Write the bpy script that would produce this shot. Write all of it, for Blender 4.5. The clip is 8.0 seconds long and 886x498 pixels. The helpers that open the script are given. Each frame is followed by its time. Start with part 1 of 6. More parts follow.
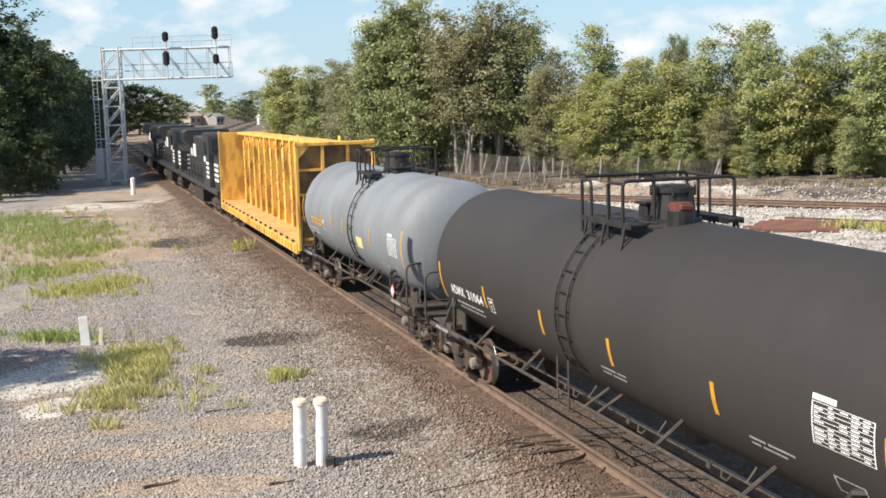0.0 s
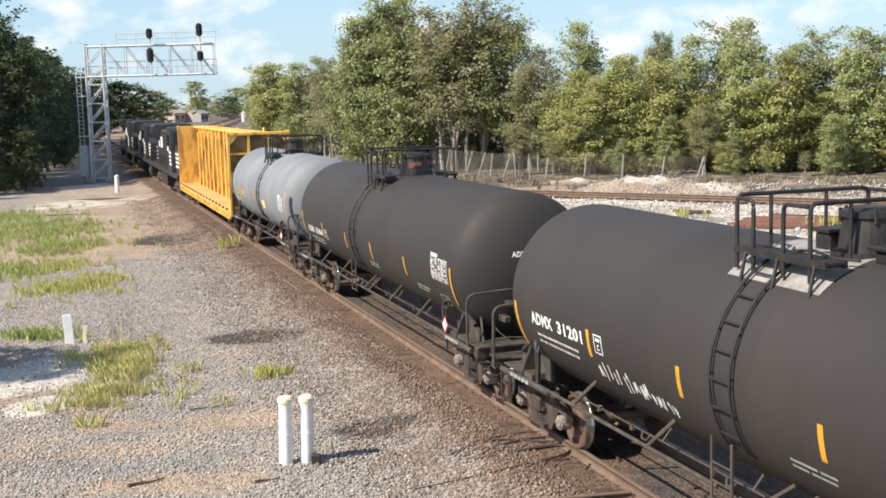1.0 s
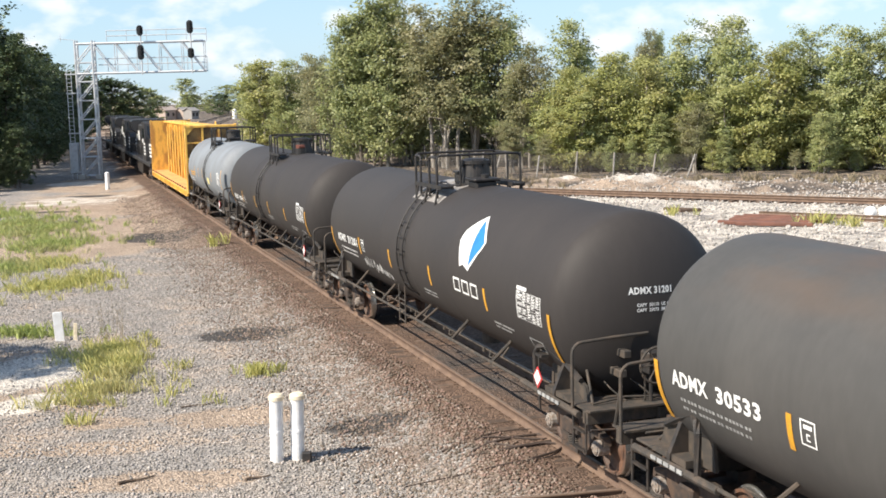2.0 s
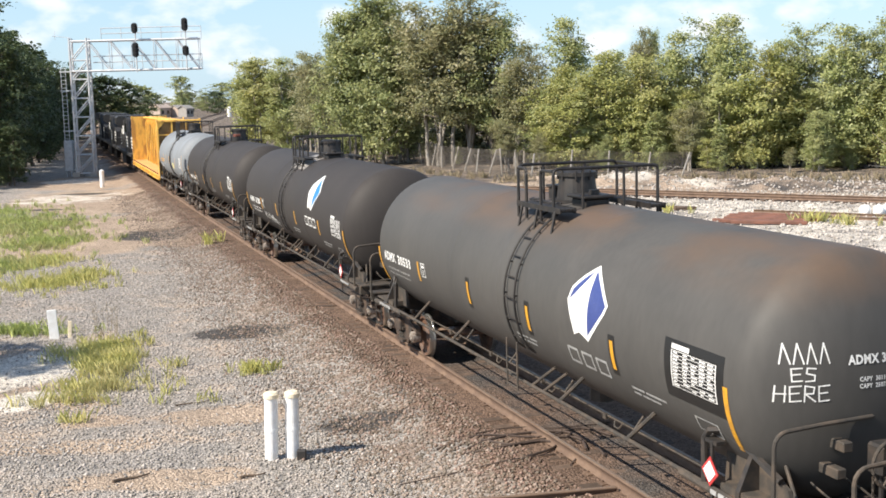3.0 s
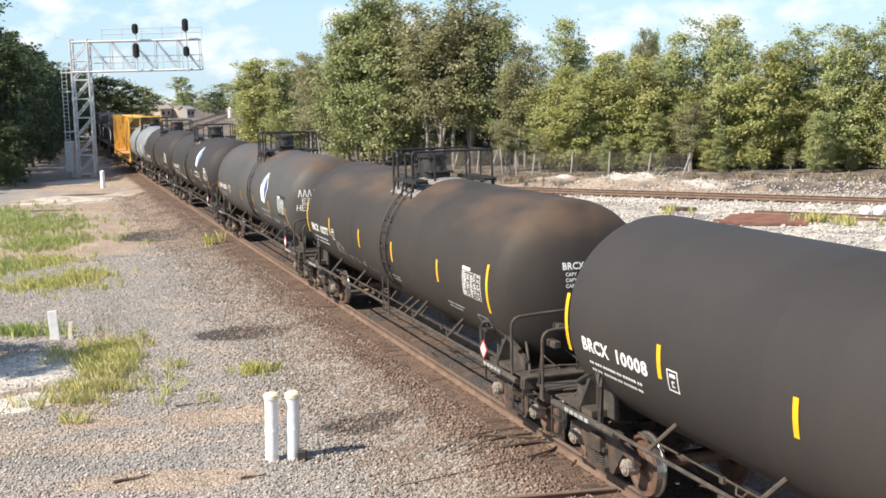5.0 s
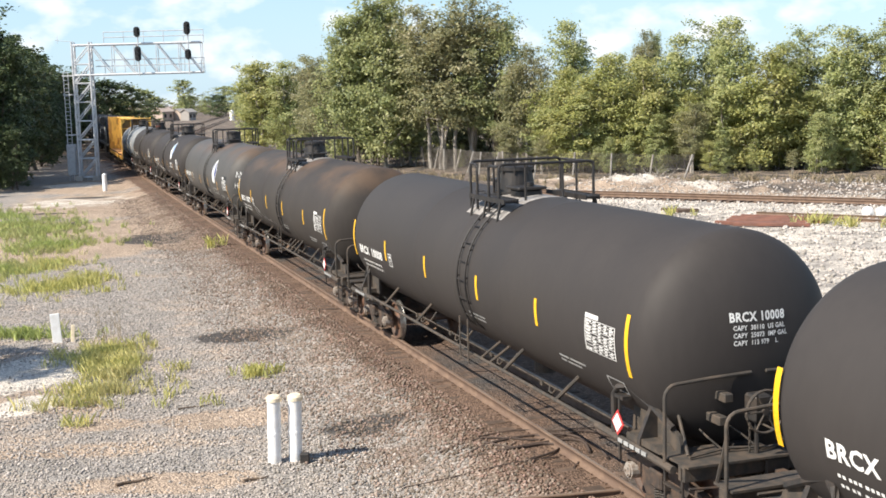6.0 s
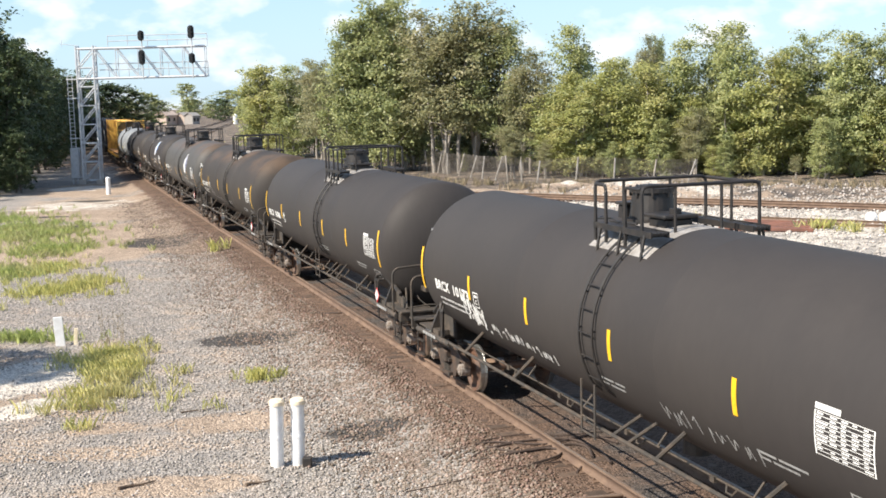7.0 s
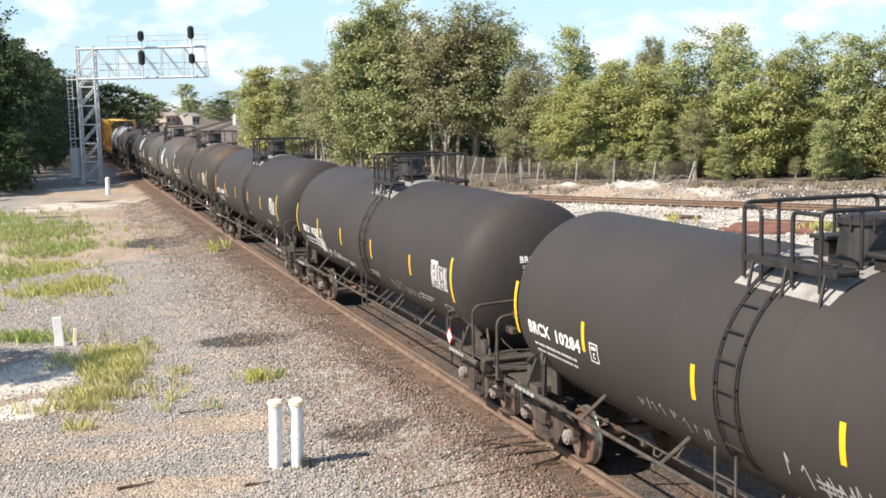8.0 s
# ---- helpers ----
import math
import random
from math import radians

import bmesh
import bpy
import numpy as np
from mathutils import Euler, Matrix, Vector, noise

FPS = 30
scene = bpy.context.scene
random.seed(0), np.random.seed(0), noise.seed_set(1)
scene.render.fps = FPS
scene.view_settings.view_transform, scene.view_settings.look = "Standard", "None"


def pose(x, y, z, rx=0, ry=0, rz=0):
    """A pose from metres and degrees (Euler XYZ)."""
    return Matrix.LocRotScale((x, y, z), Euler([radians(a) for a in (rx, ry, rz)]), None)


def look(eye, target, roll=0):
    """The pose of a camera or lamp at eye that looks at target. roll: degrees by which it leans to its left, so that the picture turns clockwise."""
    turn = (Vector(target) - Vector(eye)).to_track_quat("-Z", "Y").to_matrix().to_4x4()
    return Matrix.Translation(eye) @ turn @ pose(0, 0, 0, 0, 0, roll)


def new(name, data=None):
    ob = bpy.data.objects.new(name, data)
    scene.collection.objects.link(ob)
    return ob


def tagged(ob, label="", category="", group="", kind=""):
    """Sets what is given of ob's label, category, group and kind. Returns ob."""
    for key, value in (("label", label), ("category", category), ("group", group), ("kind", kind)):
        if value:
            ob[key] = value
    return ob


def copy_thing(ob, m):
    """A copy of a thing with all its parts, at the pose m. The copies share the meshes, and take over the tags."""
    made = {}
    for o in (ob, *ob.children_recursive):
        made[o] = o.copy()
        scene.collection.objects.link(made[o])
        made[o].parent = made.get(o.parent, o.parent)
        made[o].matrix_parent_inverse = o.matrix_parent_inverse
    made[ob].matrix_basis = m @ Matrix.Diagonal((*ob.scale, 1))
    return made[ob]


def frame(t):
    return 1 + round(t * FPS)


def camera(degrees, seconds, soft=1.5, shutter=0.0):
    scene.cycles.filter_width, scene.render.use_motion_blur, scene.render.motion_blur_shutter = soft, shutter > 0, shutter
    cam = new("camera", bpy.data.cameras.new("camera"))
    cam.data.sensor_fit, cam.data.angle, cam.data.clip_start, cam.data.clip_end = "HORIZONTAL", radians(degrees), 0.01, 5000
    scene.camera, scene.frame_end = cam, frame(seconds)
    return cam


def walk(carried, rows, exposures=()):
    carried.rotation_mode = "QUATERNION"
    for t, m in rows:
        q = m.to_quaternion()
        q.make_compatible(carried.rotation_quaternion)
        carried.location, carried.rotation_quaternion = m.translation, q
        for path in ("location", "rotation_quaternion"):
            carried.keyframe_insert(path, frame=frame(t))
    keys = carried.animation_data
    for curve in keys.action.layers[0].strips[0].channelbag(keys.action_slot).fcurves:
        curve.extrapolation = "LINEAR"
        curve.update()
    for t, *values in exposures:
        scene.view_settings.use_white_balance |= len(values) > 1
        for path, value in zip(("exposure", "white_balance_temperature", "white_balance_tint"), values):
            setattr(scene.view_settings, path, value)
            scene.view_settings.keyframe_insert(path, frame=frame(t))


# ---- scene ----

# ---------- camera ----------
EYE_Z = 5.893
cam = camera(40.41, 8.0, soft=1.7)


def aim(yaw, pitch, roll):
    """Yaw to the right, pitch downward, roll clockwise, in degrees."""
    return pose(0, 0, EYE_Z, 0, 0, -yaw) @ pose(0, 0, 0, 90 - pitch) @ pose(0, 0, 0, 0, 0, -roll)


walk(cam, [
    (0.0, aim(-1.363, 6.982, 1.60)),
    (0.5, aim(-0.989, 7.059, 1.60)),
    (1.0, aim(-0.658, 7.140, 1.60)),
    (1.5, aim(-0.425, 7.207, 1.57)),
    (3.0, aim(0.008, 7.367, 1.45)),
    (3.5, aim(0.034, 7.402, 1.47)),
    (4.0, aim(0.016, 7.413, 1.43)),
    (4.5, aim(0.000, 7.370, 1.40)),
    (6.0, aim(-0.113, 7.225, 1.60)),
    (6.5, aim(-0.213, 7.123, 1.56)),
    (7.0, aim(-0.257, 7.021, 1.48)),
    (7.5, aim(-0.271, 6.923, 1.36)),
    (8.0, aim(-0.227, 6.966, 1.32)),
], exposures=[(0.0, 0.51), (1.5, 0.66), (4.5, 0.70), (8.0, 0.79)])

# ---------- world, sun, exposure ----------
SUN_EL, SUN_AZ = radians(43), math.atan2(-0.864, -0.504)  # azimuth from +Y towards +X
world = bpy.data.worlds.new("sky")
scene.world = world
world.use_nodes = True
wn, wl = world.node_tree.nodes, world.node_tree.links
wn.clear()
sky = wn.new("ShaderNodeTexSky")
sky.sky_type, sky.sun_disc = "NISHITA", False
sky.sun_elevation, sky.sun_rotation = SUN_EL, SUN_AZ
sky.air_density, sky.dust_density, sky.ozone_density = 1.0, 0.4, 3.0
tc = wn.new("ShaderNodeTexCoord")
mp = wn.new("ShaderNodeMapping")
mp.inputs["Scale"].default_value = (1.0, 1.0, 1.9)
cl = wn.new("ShaderNodeTexNoise")
cl.inputs["Scale"].default_value, cl.inputs["Detail"].default_value, cl.inputs["Roughness"].default_value = 18.0, 6.0, 0.5
cr = wn.new("ShaderNodeValToRGB")
cr.color_ramp.elements[0].position, cr.color_ramp.elements[1].position = 0.50, 0.70
mx = wn.new("ShaderNodeMix")
mx.data_type = "RGBA"
mx.inputs[7].default_value = (6.7, 6.8, 6.9, 1)
bg = wn.new("ShaderNodeBackground")
bg.inputs["Strength"].default_value = 0.105
wo = wn.new("ShaderNodeOutputWorld")
wl.new(tc.outputs["Generated"], mp.inputs["Vector"])
wl.new(mp.outputs["Vector"], cl.inputs["Vector"])
wl.new(cl.outputs["Fac"], cr.inputs["Fac"])
few = wn.new("ShaderNodeMapRange")   # seen edge-on, clouds crowd towards the horizon
few.inputs["From Min"].default_value, few.inputs["From Max"].default_value = 0.05, 0.6
few.inputs["To Min"].default_value, few.inputs["To Max"].default_value = 1.0, 0.35
cover = wn.new("ShaderNodeMath")
cover.operation = "MULTIPLY"
wl.new(cr.outputs["Color"], cover.inputs[0])
wl.new(few.outputs["Result"], cover.inputs[1])
wl.new(cover.outputs[0], mx.inputs[0])
haze = wn.new("ShaderNodeMix")
haze.data_type = "RGBA"
rise = wn.new("ShaderNodeSeparateXYZ")
wl.new(tc.outputs["Generated"], rise.inputs[0])
thin = wn.new("ShaderNodeMapRange")   # haze thins out with height
thin.inputs["From Min"].default_value, thin.inputs["From Max"].default_value = 0.0, 0.35
thin.inputs["To Min"].default_value, thin.inputs["To Max"].default_value = 0.72, 0.12
wl.new(rise.outputs["Z"], thin.inputs["Value"])
wl.new(thin.outputs["Result"], haze.inputs[0])
haze.inputs[7].default_value = (3.25, 4.75, 6.15, 1)
wl.new(sky.outputs["Color"], haze.inputs[6])
wl.new(haze.outputs[2], mx.inputs[6])
wl.new(rise.outputs["Z"], few.inputs["Value"])
wl.new(mx.outputs[2], bg.inputs["Color"])
wl.new(bg.outputs["Background"], wo.inputs["Surface"])

sun = new("sun", bpy.data.lights.new("sun", "SUN"))
sun.data.energy, sun.data.angle, sun.data.color = 5.0, radians(0.55), (1.0, 0.91, 0.78)
sun.matrix_world = look((0, 0, 60), (0.864 * 60 * math.cos(SUN_EL), 0.504 * 60 * math.cos(SUN_EL), 60 - 60 * math.sin(SUN_EL)))


# ---------- materials ----------
def mat(name, base, rough=0.7, metal=0.0, second=None, scale=3.0, amount=0.5, fine=40.0, fine_amt=0.15, bump=0.0,
        bump_scale=60.0, per=0.0, island=0.0, translucent=0.0, coat=0.0, stretch=(1, 1, 1), lo=0.42, hi=0.62):
    """Procedural surface: base colour with large stains of a second colour, fine grain and relief."""
    m = bpy.data.materials.new(name)
    m.use_nodes = True
    n, l = m.node_tree.nodes, m.node_tree.links
    b = n["Principled BSDF"]
    b.inputs["Roughness"].default_value, b.inputs["Metallic"].default_value = rough, metal
    co = n.new("ShaderNodeTexCoord")
    mapping = n.new("ShaderNodeMapping")
    mapping.inputs["Scale"].default_value = stretch
    l.new(co.outputs["Object"], mapping.inputs["Vector"])
    big = n.new("ShaderNodeTexNoise")
    big.inputs["Scale"].default_value, big.inputs["Detail"].default_value = scale, 5
    l.new(mapping.outputs["Vector"], big.inputs["Vector"])
    ramp = n.new("ShaderNodeValToRGB")
    ramp.color_ramp.elements[0].position, ramp.color_ramp.elements[1].position = lo, hi
    l.new(big.outputs["Fac"], ramp.inputs["Fac"])
    k = n.new("ShaderNodeMath")
    k.operation = "MULTIPLY"
    k.inputs[1].default_value = amount
    l.new(ramp.outputs["Color"], k.inputs[0])
    mix = n.new("ShaderNodeMix")
    mix.data_type = "RGBA"
    mix.inputs[6].default_value = (*base, 1)
    mix.inputs[7].default_value = (*(second or [c * 0.7 for c in base]), 1)
    l.new(k.outputs[0], mix.inputs[0])
    g = n.new("ShaderNodeTexNoise")
    g.inputs["Scale"].default_value, g.inputs["Detail"].default_value = fine, 3
    l.new(mapping.outputs["Vector"], g.inputs["Vector"])
    rng = n.new("ShaderNodeMapRange")
    rng.inputs["From Min"].default_value, rng.inputs["From Max"].default_value = 0.25, 0.75
    rng.inputs["To Min"].default_value, rng.inputs["To Max"].default_value = 1 - fine_amt, 1 + fine_amt
    l.new(g.outputs["Fac"], rng.inputs["Value"])
    hsv = n.new("ShaderNodeHueSaturation")
    l.new(mix.outputs[2], hsv.inputs["Color"])
    l.new(rng.outputs["Result"], hsv.inputs["Value"])
    last = hsv
    if per or island:
        src = n.new("ShaderNodeObjectInfo").outputs["Random"] if per else n.new("ShaderNodeNewGeometry").outputs["Random Per Island"]
        a = per or island
        r2 = n.new("ShaderNodeMapRange")
        r2.inputs["To Min"].default_value, r2.inputs["To Max"].default_value = 1 - a, 1 + a
        l.new(src, r2.inputs["Value"])
        last = n.new("ShaderNodeHueSaturation")
        l.new(hsv.outputs["Color"], last.inputs["Color"])
        l.new(r2.outputs["Result"], last.inputs["Value"])
        if island:
            r3 = n.new("ShaderNodeMapRange")
            r3.inputs["To Min"].default_value, r3.inputs["To Max"].default_value = 0.515, 0.482
            l.new(src, r3.inputs["Value"])
            l.new(r3.outputs["Result"], last.inputs["Hue"])
    l.new(last.outputs["Color"], b.inputs["Base Color"])
    if coat:
        b.inputs["Coat Weight"].default_value, b.inputs["Coat Roughness"].default_value = coat, 0.25
    if bump:
        bn = n.new("ShaderNodeTexNoise")
        bn.inputs["Scale"].default_value, bn.inputs["Detail"].default_value = bump_scale, 4
        l.new(mapping.outputs["Vector"], bn.inputs["Vector"])
        bp = n.new("ShaderNodeBump")
        bp.inputs["Strength"].default_value, bp.inputs["Distance"].default_value = bump, 0.02
        l.new(bn.outputs["Fac"], bp.inputs["Height"])
        l.new(bp.outputs["Normal"], b.inputs["Normal"])
    if translucent:
        t = n.new("ShaderNodeBsdfTranslucent")
        l.new(last.outputs["Color"], t.inputs["Color"])
        ms = n.new("ShaderNodeMixShader")
        ms.inputs[0].default_value = translucent
        l.new(b.outputs[0], ms.inputs[1])
        l.new(t.outputs[0], ms.inputs[2])
        l.new(ms.outputs[0], n["Material Output"].inputs["Surface"])
    return m


TANK_BLACK = mat("tank_black", (0.0375, 0.0335, 0.0322), 0.64, second=(0.046, 0.0405, 0.0375), scale=0.5, amount=0.6, fine=9, fine_amt=0.05, stretch=(1, 1, .35))
TANK_WORN = mat("tank_worn", (0.066, 0.064, 0.061), 0.58, second=(0.082, 0.078, 0.073), scale=0.6, amount=0.7, fine=9, fine_amt=0.07, stretch=(1, 1, .35))
TANK_RUSTY = mat("tank_black_faded", (0.038, 0.033, 0.030), 0.66, second=(0.050, 0.043, 0.037), scale=0.6, amount=0.6, fine=9, fine_amt=0.06, stretch=(1, 1, .35))
TANK_GREY = mat("tank_grey", (0.205, 0.225, 0.245), 0.66, second=(0.155, 0.16, 0.165), scale=0.7, amount=0.7, fine=9, fine_amt=0.05, stretch=(1, 1, .35))


def rust_over(m, lo_z, colour, amount):
    """Blotches of brown rust film on the upper part of a shell."""
    n, l = m.node_tree.nodes, m.node_tree.links
    b = n["Principled BSDF"]
    src = b.inputs["Base Color"].links[0].from_socket
    co = n.new("ShaderNodeTexCoord")
    xyz = n.new("ShaderNodeSeparateXYZ")
    l.new(co.outputs["Object"], xyz.inputs[0])
    band = n.new("ShaderNodeMapRange")
    band.interpolation_type = "SMOOTHSTEP"
    band.inputs["From Min"].default_value, band.inputs["From Max"].default_value = lo_z, lo_z + 0.75
    l.new(xyz.outputs["Z"], band.inputs["Value"])
    mp_ = n.new("ShaderNodeMapping")
    mp_.inputs["Scale"].default_value = (0.42, 0.9, 1.0)
    mp_.inputs["Location"].default_value = (3.1, 0.4, 0.2)
    l.new(co.outputs["Object"], mp_.inputs["Vector"])
    nz = n.new("ShaderNodeTexNoise")
    nz.inputs["Scale"].default_value, nz.inputs["Detail"].default_value = 0.9, 6
    l.new(mp_.outputs["Vector"], nz.inputs["Vector"])
    r = n.new("ShaderNodeMapRange")
    r.inputs["From Min"].default_value, r.inputs["From Max"].default_value = 0.43, 0.62
    r.inputs["To Max"].default_value = amount
    l.new(nz.outputs["Fac"], r.inputs["Value"])
    k = n.new("ShaderNodeMath")
    k.operation = "MULTIPLY"
    l.new(band.outputs["Result"], k.inputs[0])
    l.new(r.outputs["Result"], k.inputs[1])
    mix = n.new("ShaderNodeMix")
    mix.data_type = "RGBA"
    mix.inputs[7].default_value = (*colour, 1)
    l.new(k.outputs[0], mix.inputs[0])
    l.new(src, mix.inputs[6])
    l.new(mix.outputs[2], b.inputs["Base Color"])


for m_ in (TANK_BLACK, TANK_RUSTY, TANK_WORN):
    m_.node_tree.nodes["Principled BSDF"].inputs["Specular IOR Level"].default_value = 0.24
rust_over(TANK_RUSTY, 3.0, (0.105, 0.070, 0.047), 0.85)
rust_over(TANK_WORN, 3.2, (0.125, 0.080, 0.052), 0.75)
PATCH_PALE = mat("bare_patch", (0.30, 0.285, 0.27), 0.7, second=(0.17, 0.15, 0.13), scale=4, amount=0.7, fine=30)
STEEL_BLACK = mat("underframe_black", (0.022, 0.020, 0.019), 0.6, second=(0.055, 0.042, 0.033), scale=5, amount=0.8, fine=50, bump=.15)
GEAR_BLACK = mat("gear_black", (0.014, 0.013, 0.013), 0.55, second=(0.035, 0.028, 0.023), scale=5, amount=.6, fine=40)
STEEL_DUSTY = mat("dusty_steel", (0.046, 0.040, 0.034), 0.75, second=(0.088, 0.067, 0.050), scale=6, amount=0.9, fine=60, bump=.2)
TRUCK_BROWN = mat("truck_casting", (0.042, 0.033, 0.028), 0.8, second=(0.095, 0.060, 0.041), scale=6, amount=0.9, fine=60, bump=.3)
WHEEL_STEEL = mat("wheel_steel", (0.085, 0.055, 0.042), 0.65, second=(0.17, 0.085, 0.05), scale=5, amount=0.8, fine=40)
TREAD = mat("bright_tread", (0.5, 0.49, 0.47), 0.3, 0.9, scale=10, amount=.3)
CAP = mat("bearing_cap", (0.33, 0.30, 0.27), 0.5, second=(0.16, 0.11, 0.08), scale=20, amount=.7)
YELLOW_REFLECT = mat("reflective_yellow", (0.80, 0.47, 0.012), 0.4, second=(0.7, 0.36, 0.01), scale=8, amount=.5)
ORANGE_REFLECT = mat("reflective_faded_orange", (0.62, 0.31, 0.02), 0.4, second=(0.42, 0.21, 0.04), scale=8, amount=.6)
LABEL_YELLOW = mat("label_yellow", (0.75, 0.66, 0.26), 0.5, second=(0.6, 0.5, 0.22), scale=6)
WHITE_PAINT = mat("stencil_white", (0.78, 0.78, 0.76), 0.5, second=(0.55, 0.54, 0.52), scale=9, amount=.4)
WHITE_DULL = mat("stencil_dull", (0.36, 0.36, 0.35), 0.6, second=(0.2, 0.2, 0.2), scale=9, amount=.6)
LOGO_BLUE = mat("logo_blue", (0.02, 0.19, 0.60), 0.4, second=(0.015, 0.14, 0.5), scale=3)
LOGO_PALE = mat("logo_pale_blue", (0.40, 0.70, 0.90), 0.4)
LOGO_NAVY = mat("logo_navy", (0.035, 0.055, 0.20), 0.5, second=(0.06, 0.08, 0.22), scale=4)
PANEL_BLACK = mat("panel_black", (0.012, 0.012, 0.012), 0.5)
RED_PLACARD = mat("placard_red", (0.55, 0.05, 0.05), 0.5)
RED_VALVE = mat("valve_red", (0.15, 0.045, 0.028), 0.7, second=(0.09, 0.035, 0.025), scale=8)
LUMBER_YELLOW = mat("lumber_yellow", (0.82, 0.48, 0.095), 0.6, second=(0.40, 0.20, 0.055), scale=2.2, amount=.85, lo=.5, hi=.62, fine=20, fine_amt=.14, stretch=(1, 1, .3))
DECK_ORANGE = mat("deck_orange", (0.72, 0.38, 0.13), 0.7, second=(0.48, 0.25, 0.10), scale=1.5, amount=.8, fine=30)
PANEL_TAN = mat("panel_tan", (0.24, 0.155, 0.060), 0.75, second=(0.10, 0.06, 0.03), scale=1.6, amount=.9, fine=12, fine_amt=.2)
DARK_RUST = mat("dark_rust", (0.10, 0.055, 0.03), 0.8, second=(0.05, 0.03, 0.02), scale=4)
LOCO_BLACK = mat("locomotive_black", (0.030, 0.030, 0.031), 0.5, second=(0.05, 0.045, 0.042), scale=1.5, amount=.7, fine=12)
GLASS_DARK = mat("cab_glass", (0.02, 0.025, 0.03), 0.08)
RAIL_SIDE = mat("rail_rust", (0.125, 0.080, 0.056), 0.8, second=(0.19, 0.125, 0.085), scale=3, amount=.8, fine=50)
SCRAP_RED = mat("scrap_red", (0.19, 0.085, 0.06), 0.85, second=(0.12, 0.06, 0.045), scale=3, amount=.8, fine=30)
RAIL_HEAD = mat("rail_head", (0.27, 0.205, 0.16), 0.5, 0.4, second=(0.26, 0.17, 0.12), scale=2, amount=.7, stretch=(1, .3, 1))
TIE_WOOD = mat("tie_wood", (0.085, 0.058, 0.042), 0.9, second=(0.15, 0.10, 0.072), scale=6, amount=.8, fine=60, per=.35, bump=.4)
GALV = mat("galvanised", (0.62, 0.64, 0.66), 0.45, 0.25, second=(0.48, 0.49, 0.50), scale=5, amount=.6)
SIGNAL_BLACK = mat("signal_black", (0.012, 0.012, 0.013), 0.5)
PVC = mat("post_white", (0.86, 0.86, 0.85), 0.4, second=(0.70, 0.68, 0.64), scale=5, amount=.6, fine=30, fine_amt=.05)
CAP_TAN = mat("cap_tan", (0.80, 0.70, 0.52), 0.6, second=(0.66, 0.52, 0.34), scale=10)
CONCRETE = mat("concrete", (0.50, 0.47, 0.43), 0.9, second=(0.38, 0.35, 0.31), scale=2, amount=.7, fine=40, bump=.3)
BARK = mat("bark", (0.17, 0.145, 0.12), 0.9, second=(0.08, 0.068, 0.055), scale=6, amount=.8, bump=.6, bump_scale=30, stretch=(1, 1, .3))
BARK_PALE = mat("bark_pale", (0.36, 0.33, 0.29), 0.9, second=(0.16, 0.14, 0.12), scale=5, amount=.8, bump=.5, bump_scale=30, stretch=(1, 1, .3))
LEAF_MID = mat("leaf_mid", (0.33, 0.37, 0.165), 0.5, second=(0.385, 0.40, 0.195), scale=0.35, amount=.8, island=.32, translucent=.46)
# leaf green darkened to carry the shade of the left-hand wood
LEAF_SHADED = mat("leaf_shaded", (0.078, 0.110, 0.046), 0.5, second=(0.085, 0.115, 0.045), scale=0.35, amount=.8, island=.38, translucent=.22)
LEAF_DIM_THICKET = mat("leaf_dim_thicket", (0.22, 0.235, 0.12), 0.6, second=(0.26, 0.245, 0.14), scale=0.35, amount=.8, island=.35, translucent=.3)
LEAF_YELLOW = mat("leaf_yellow", (0.385, 0.405, 0.15), 0.5, second=(0.45, 0.43, 0.18), scale=0.35, amount=.8, island=.32, translucent=.46)
LEAF_LIME = mat("leaf_light", (0.365, 0.41, 0.18), 0.5, second=(0.43, 0.435, 0.205), scale=0.35, amount=.8, island=.32, translucent=.46)
LEAF_OLIVE = mat("leaf_olive", (0.30, 0.305, 0.155), 0.5, second=(0.355, 0.33, 0.185), scale=0.35, amount=.8, island=.32, translucent=.46)
GRASS = mat("grass_blades", (0.50, 0.49, 0.165), 0.6, second=(0.50, 0.46, 0.22), scale=0.5, amount=.8, island=.35, translucent=.3)
GRASS_GREEN = mat("grass_green", (0.36, 0.42, 0.14), 0.6, second=(0.42, 0.40, 0.19), scale=0.5, amount=.7, island=.35, translucent=.3)
STONE_GREY = mat("stone_grey", (0.295, 0.272, 0.250), 0.9, second=(0.385, 0.34, 0.295), scale=0.6, amount=.7, island=.4)
STONE_TAN = mat("stone_tan", (0.245, 0.198, 0.158), 0.9, second=(0.155, 0.113, 0.086), scale=0.6, amount=.8, island=.5)
STONE_BROWN = mat("stone_brown", (0.195, 0.138, 0.104), 0.9, second=(0.120, 0.079, 0.058), scale=0.6, amount=.8, island=.5)
STONE_WHITE = mat("stone_white", (0.42, 0.385, 0.345), 0.9, second=(0.31, 0.28, 0.25), scale=0.6, amount=.7, island=.4)
WEED_BROWN = mat("dry_brush", (0.28, 0.23, 0.15), 0.9, second=(0.18, 0.15, 0.09), scale=1, amount=.7, island=.3)
CABLE = mat("cable_brown", (0.062, 0.042, 0.033), 0.8)
STICK = mat("stick_wood", (0.12, 0.085, 0.06), 0.9)
BRICK_TAN = mat("house_siding", (0.46, 0.37, 0.31), 0.9, second=(0.40, 0.31, 0.26), scale=.6)
ROOF_GREY = mat("roof_grey", (0.33, 0.31, 0.29), 0.9, second=(0.25, 0.23, 0.21), scale=.6)
FENCE_WIRE = mat("fence_wire", (0.11, 0.095, 0.08), 0.7)
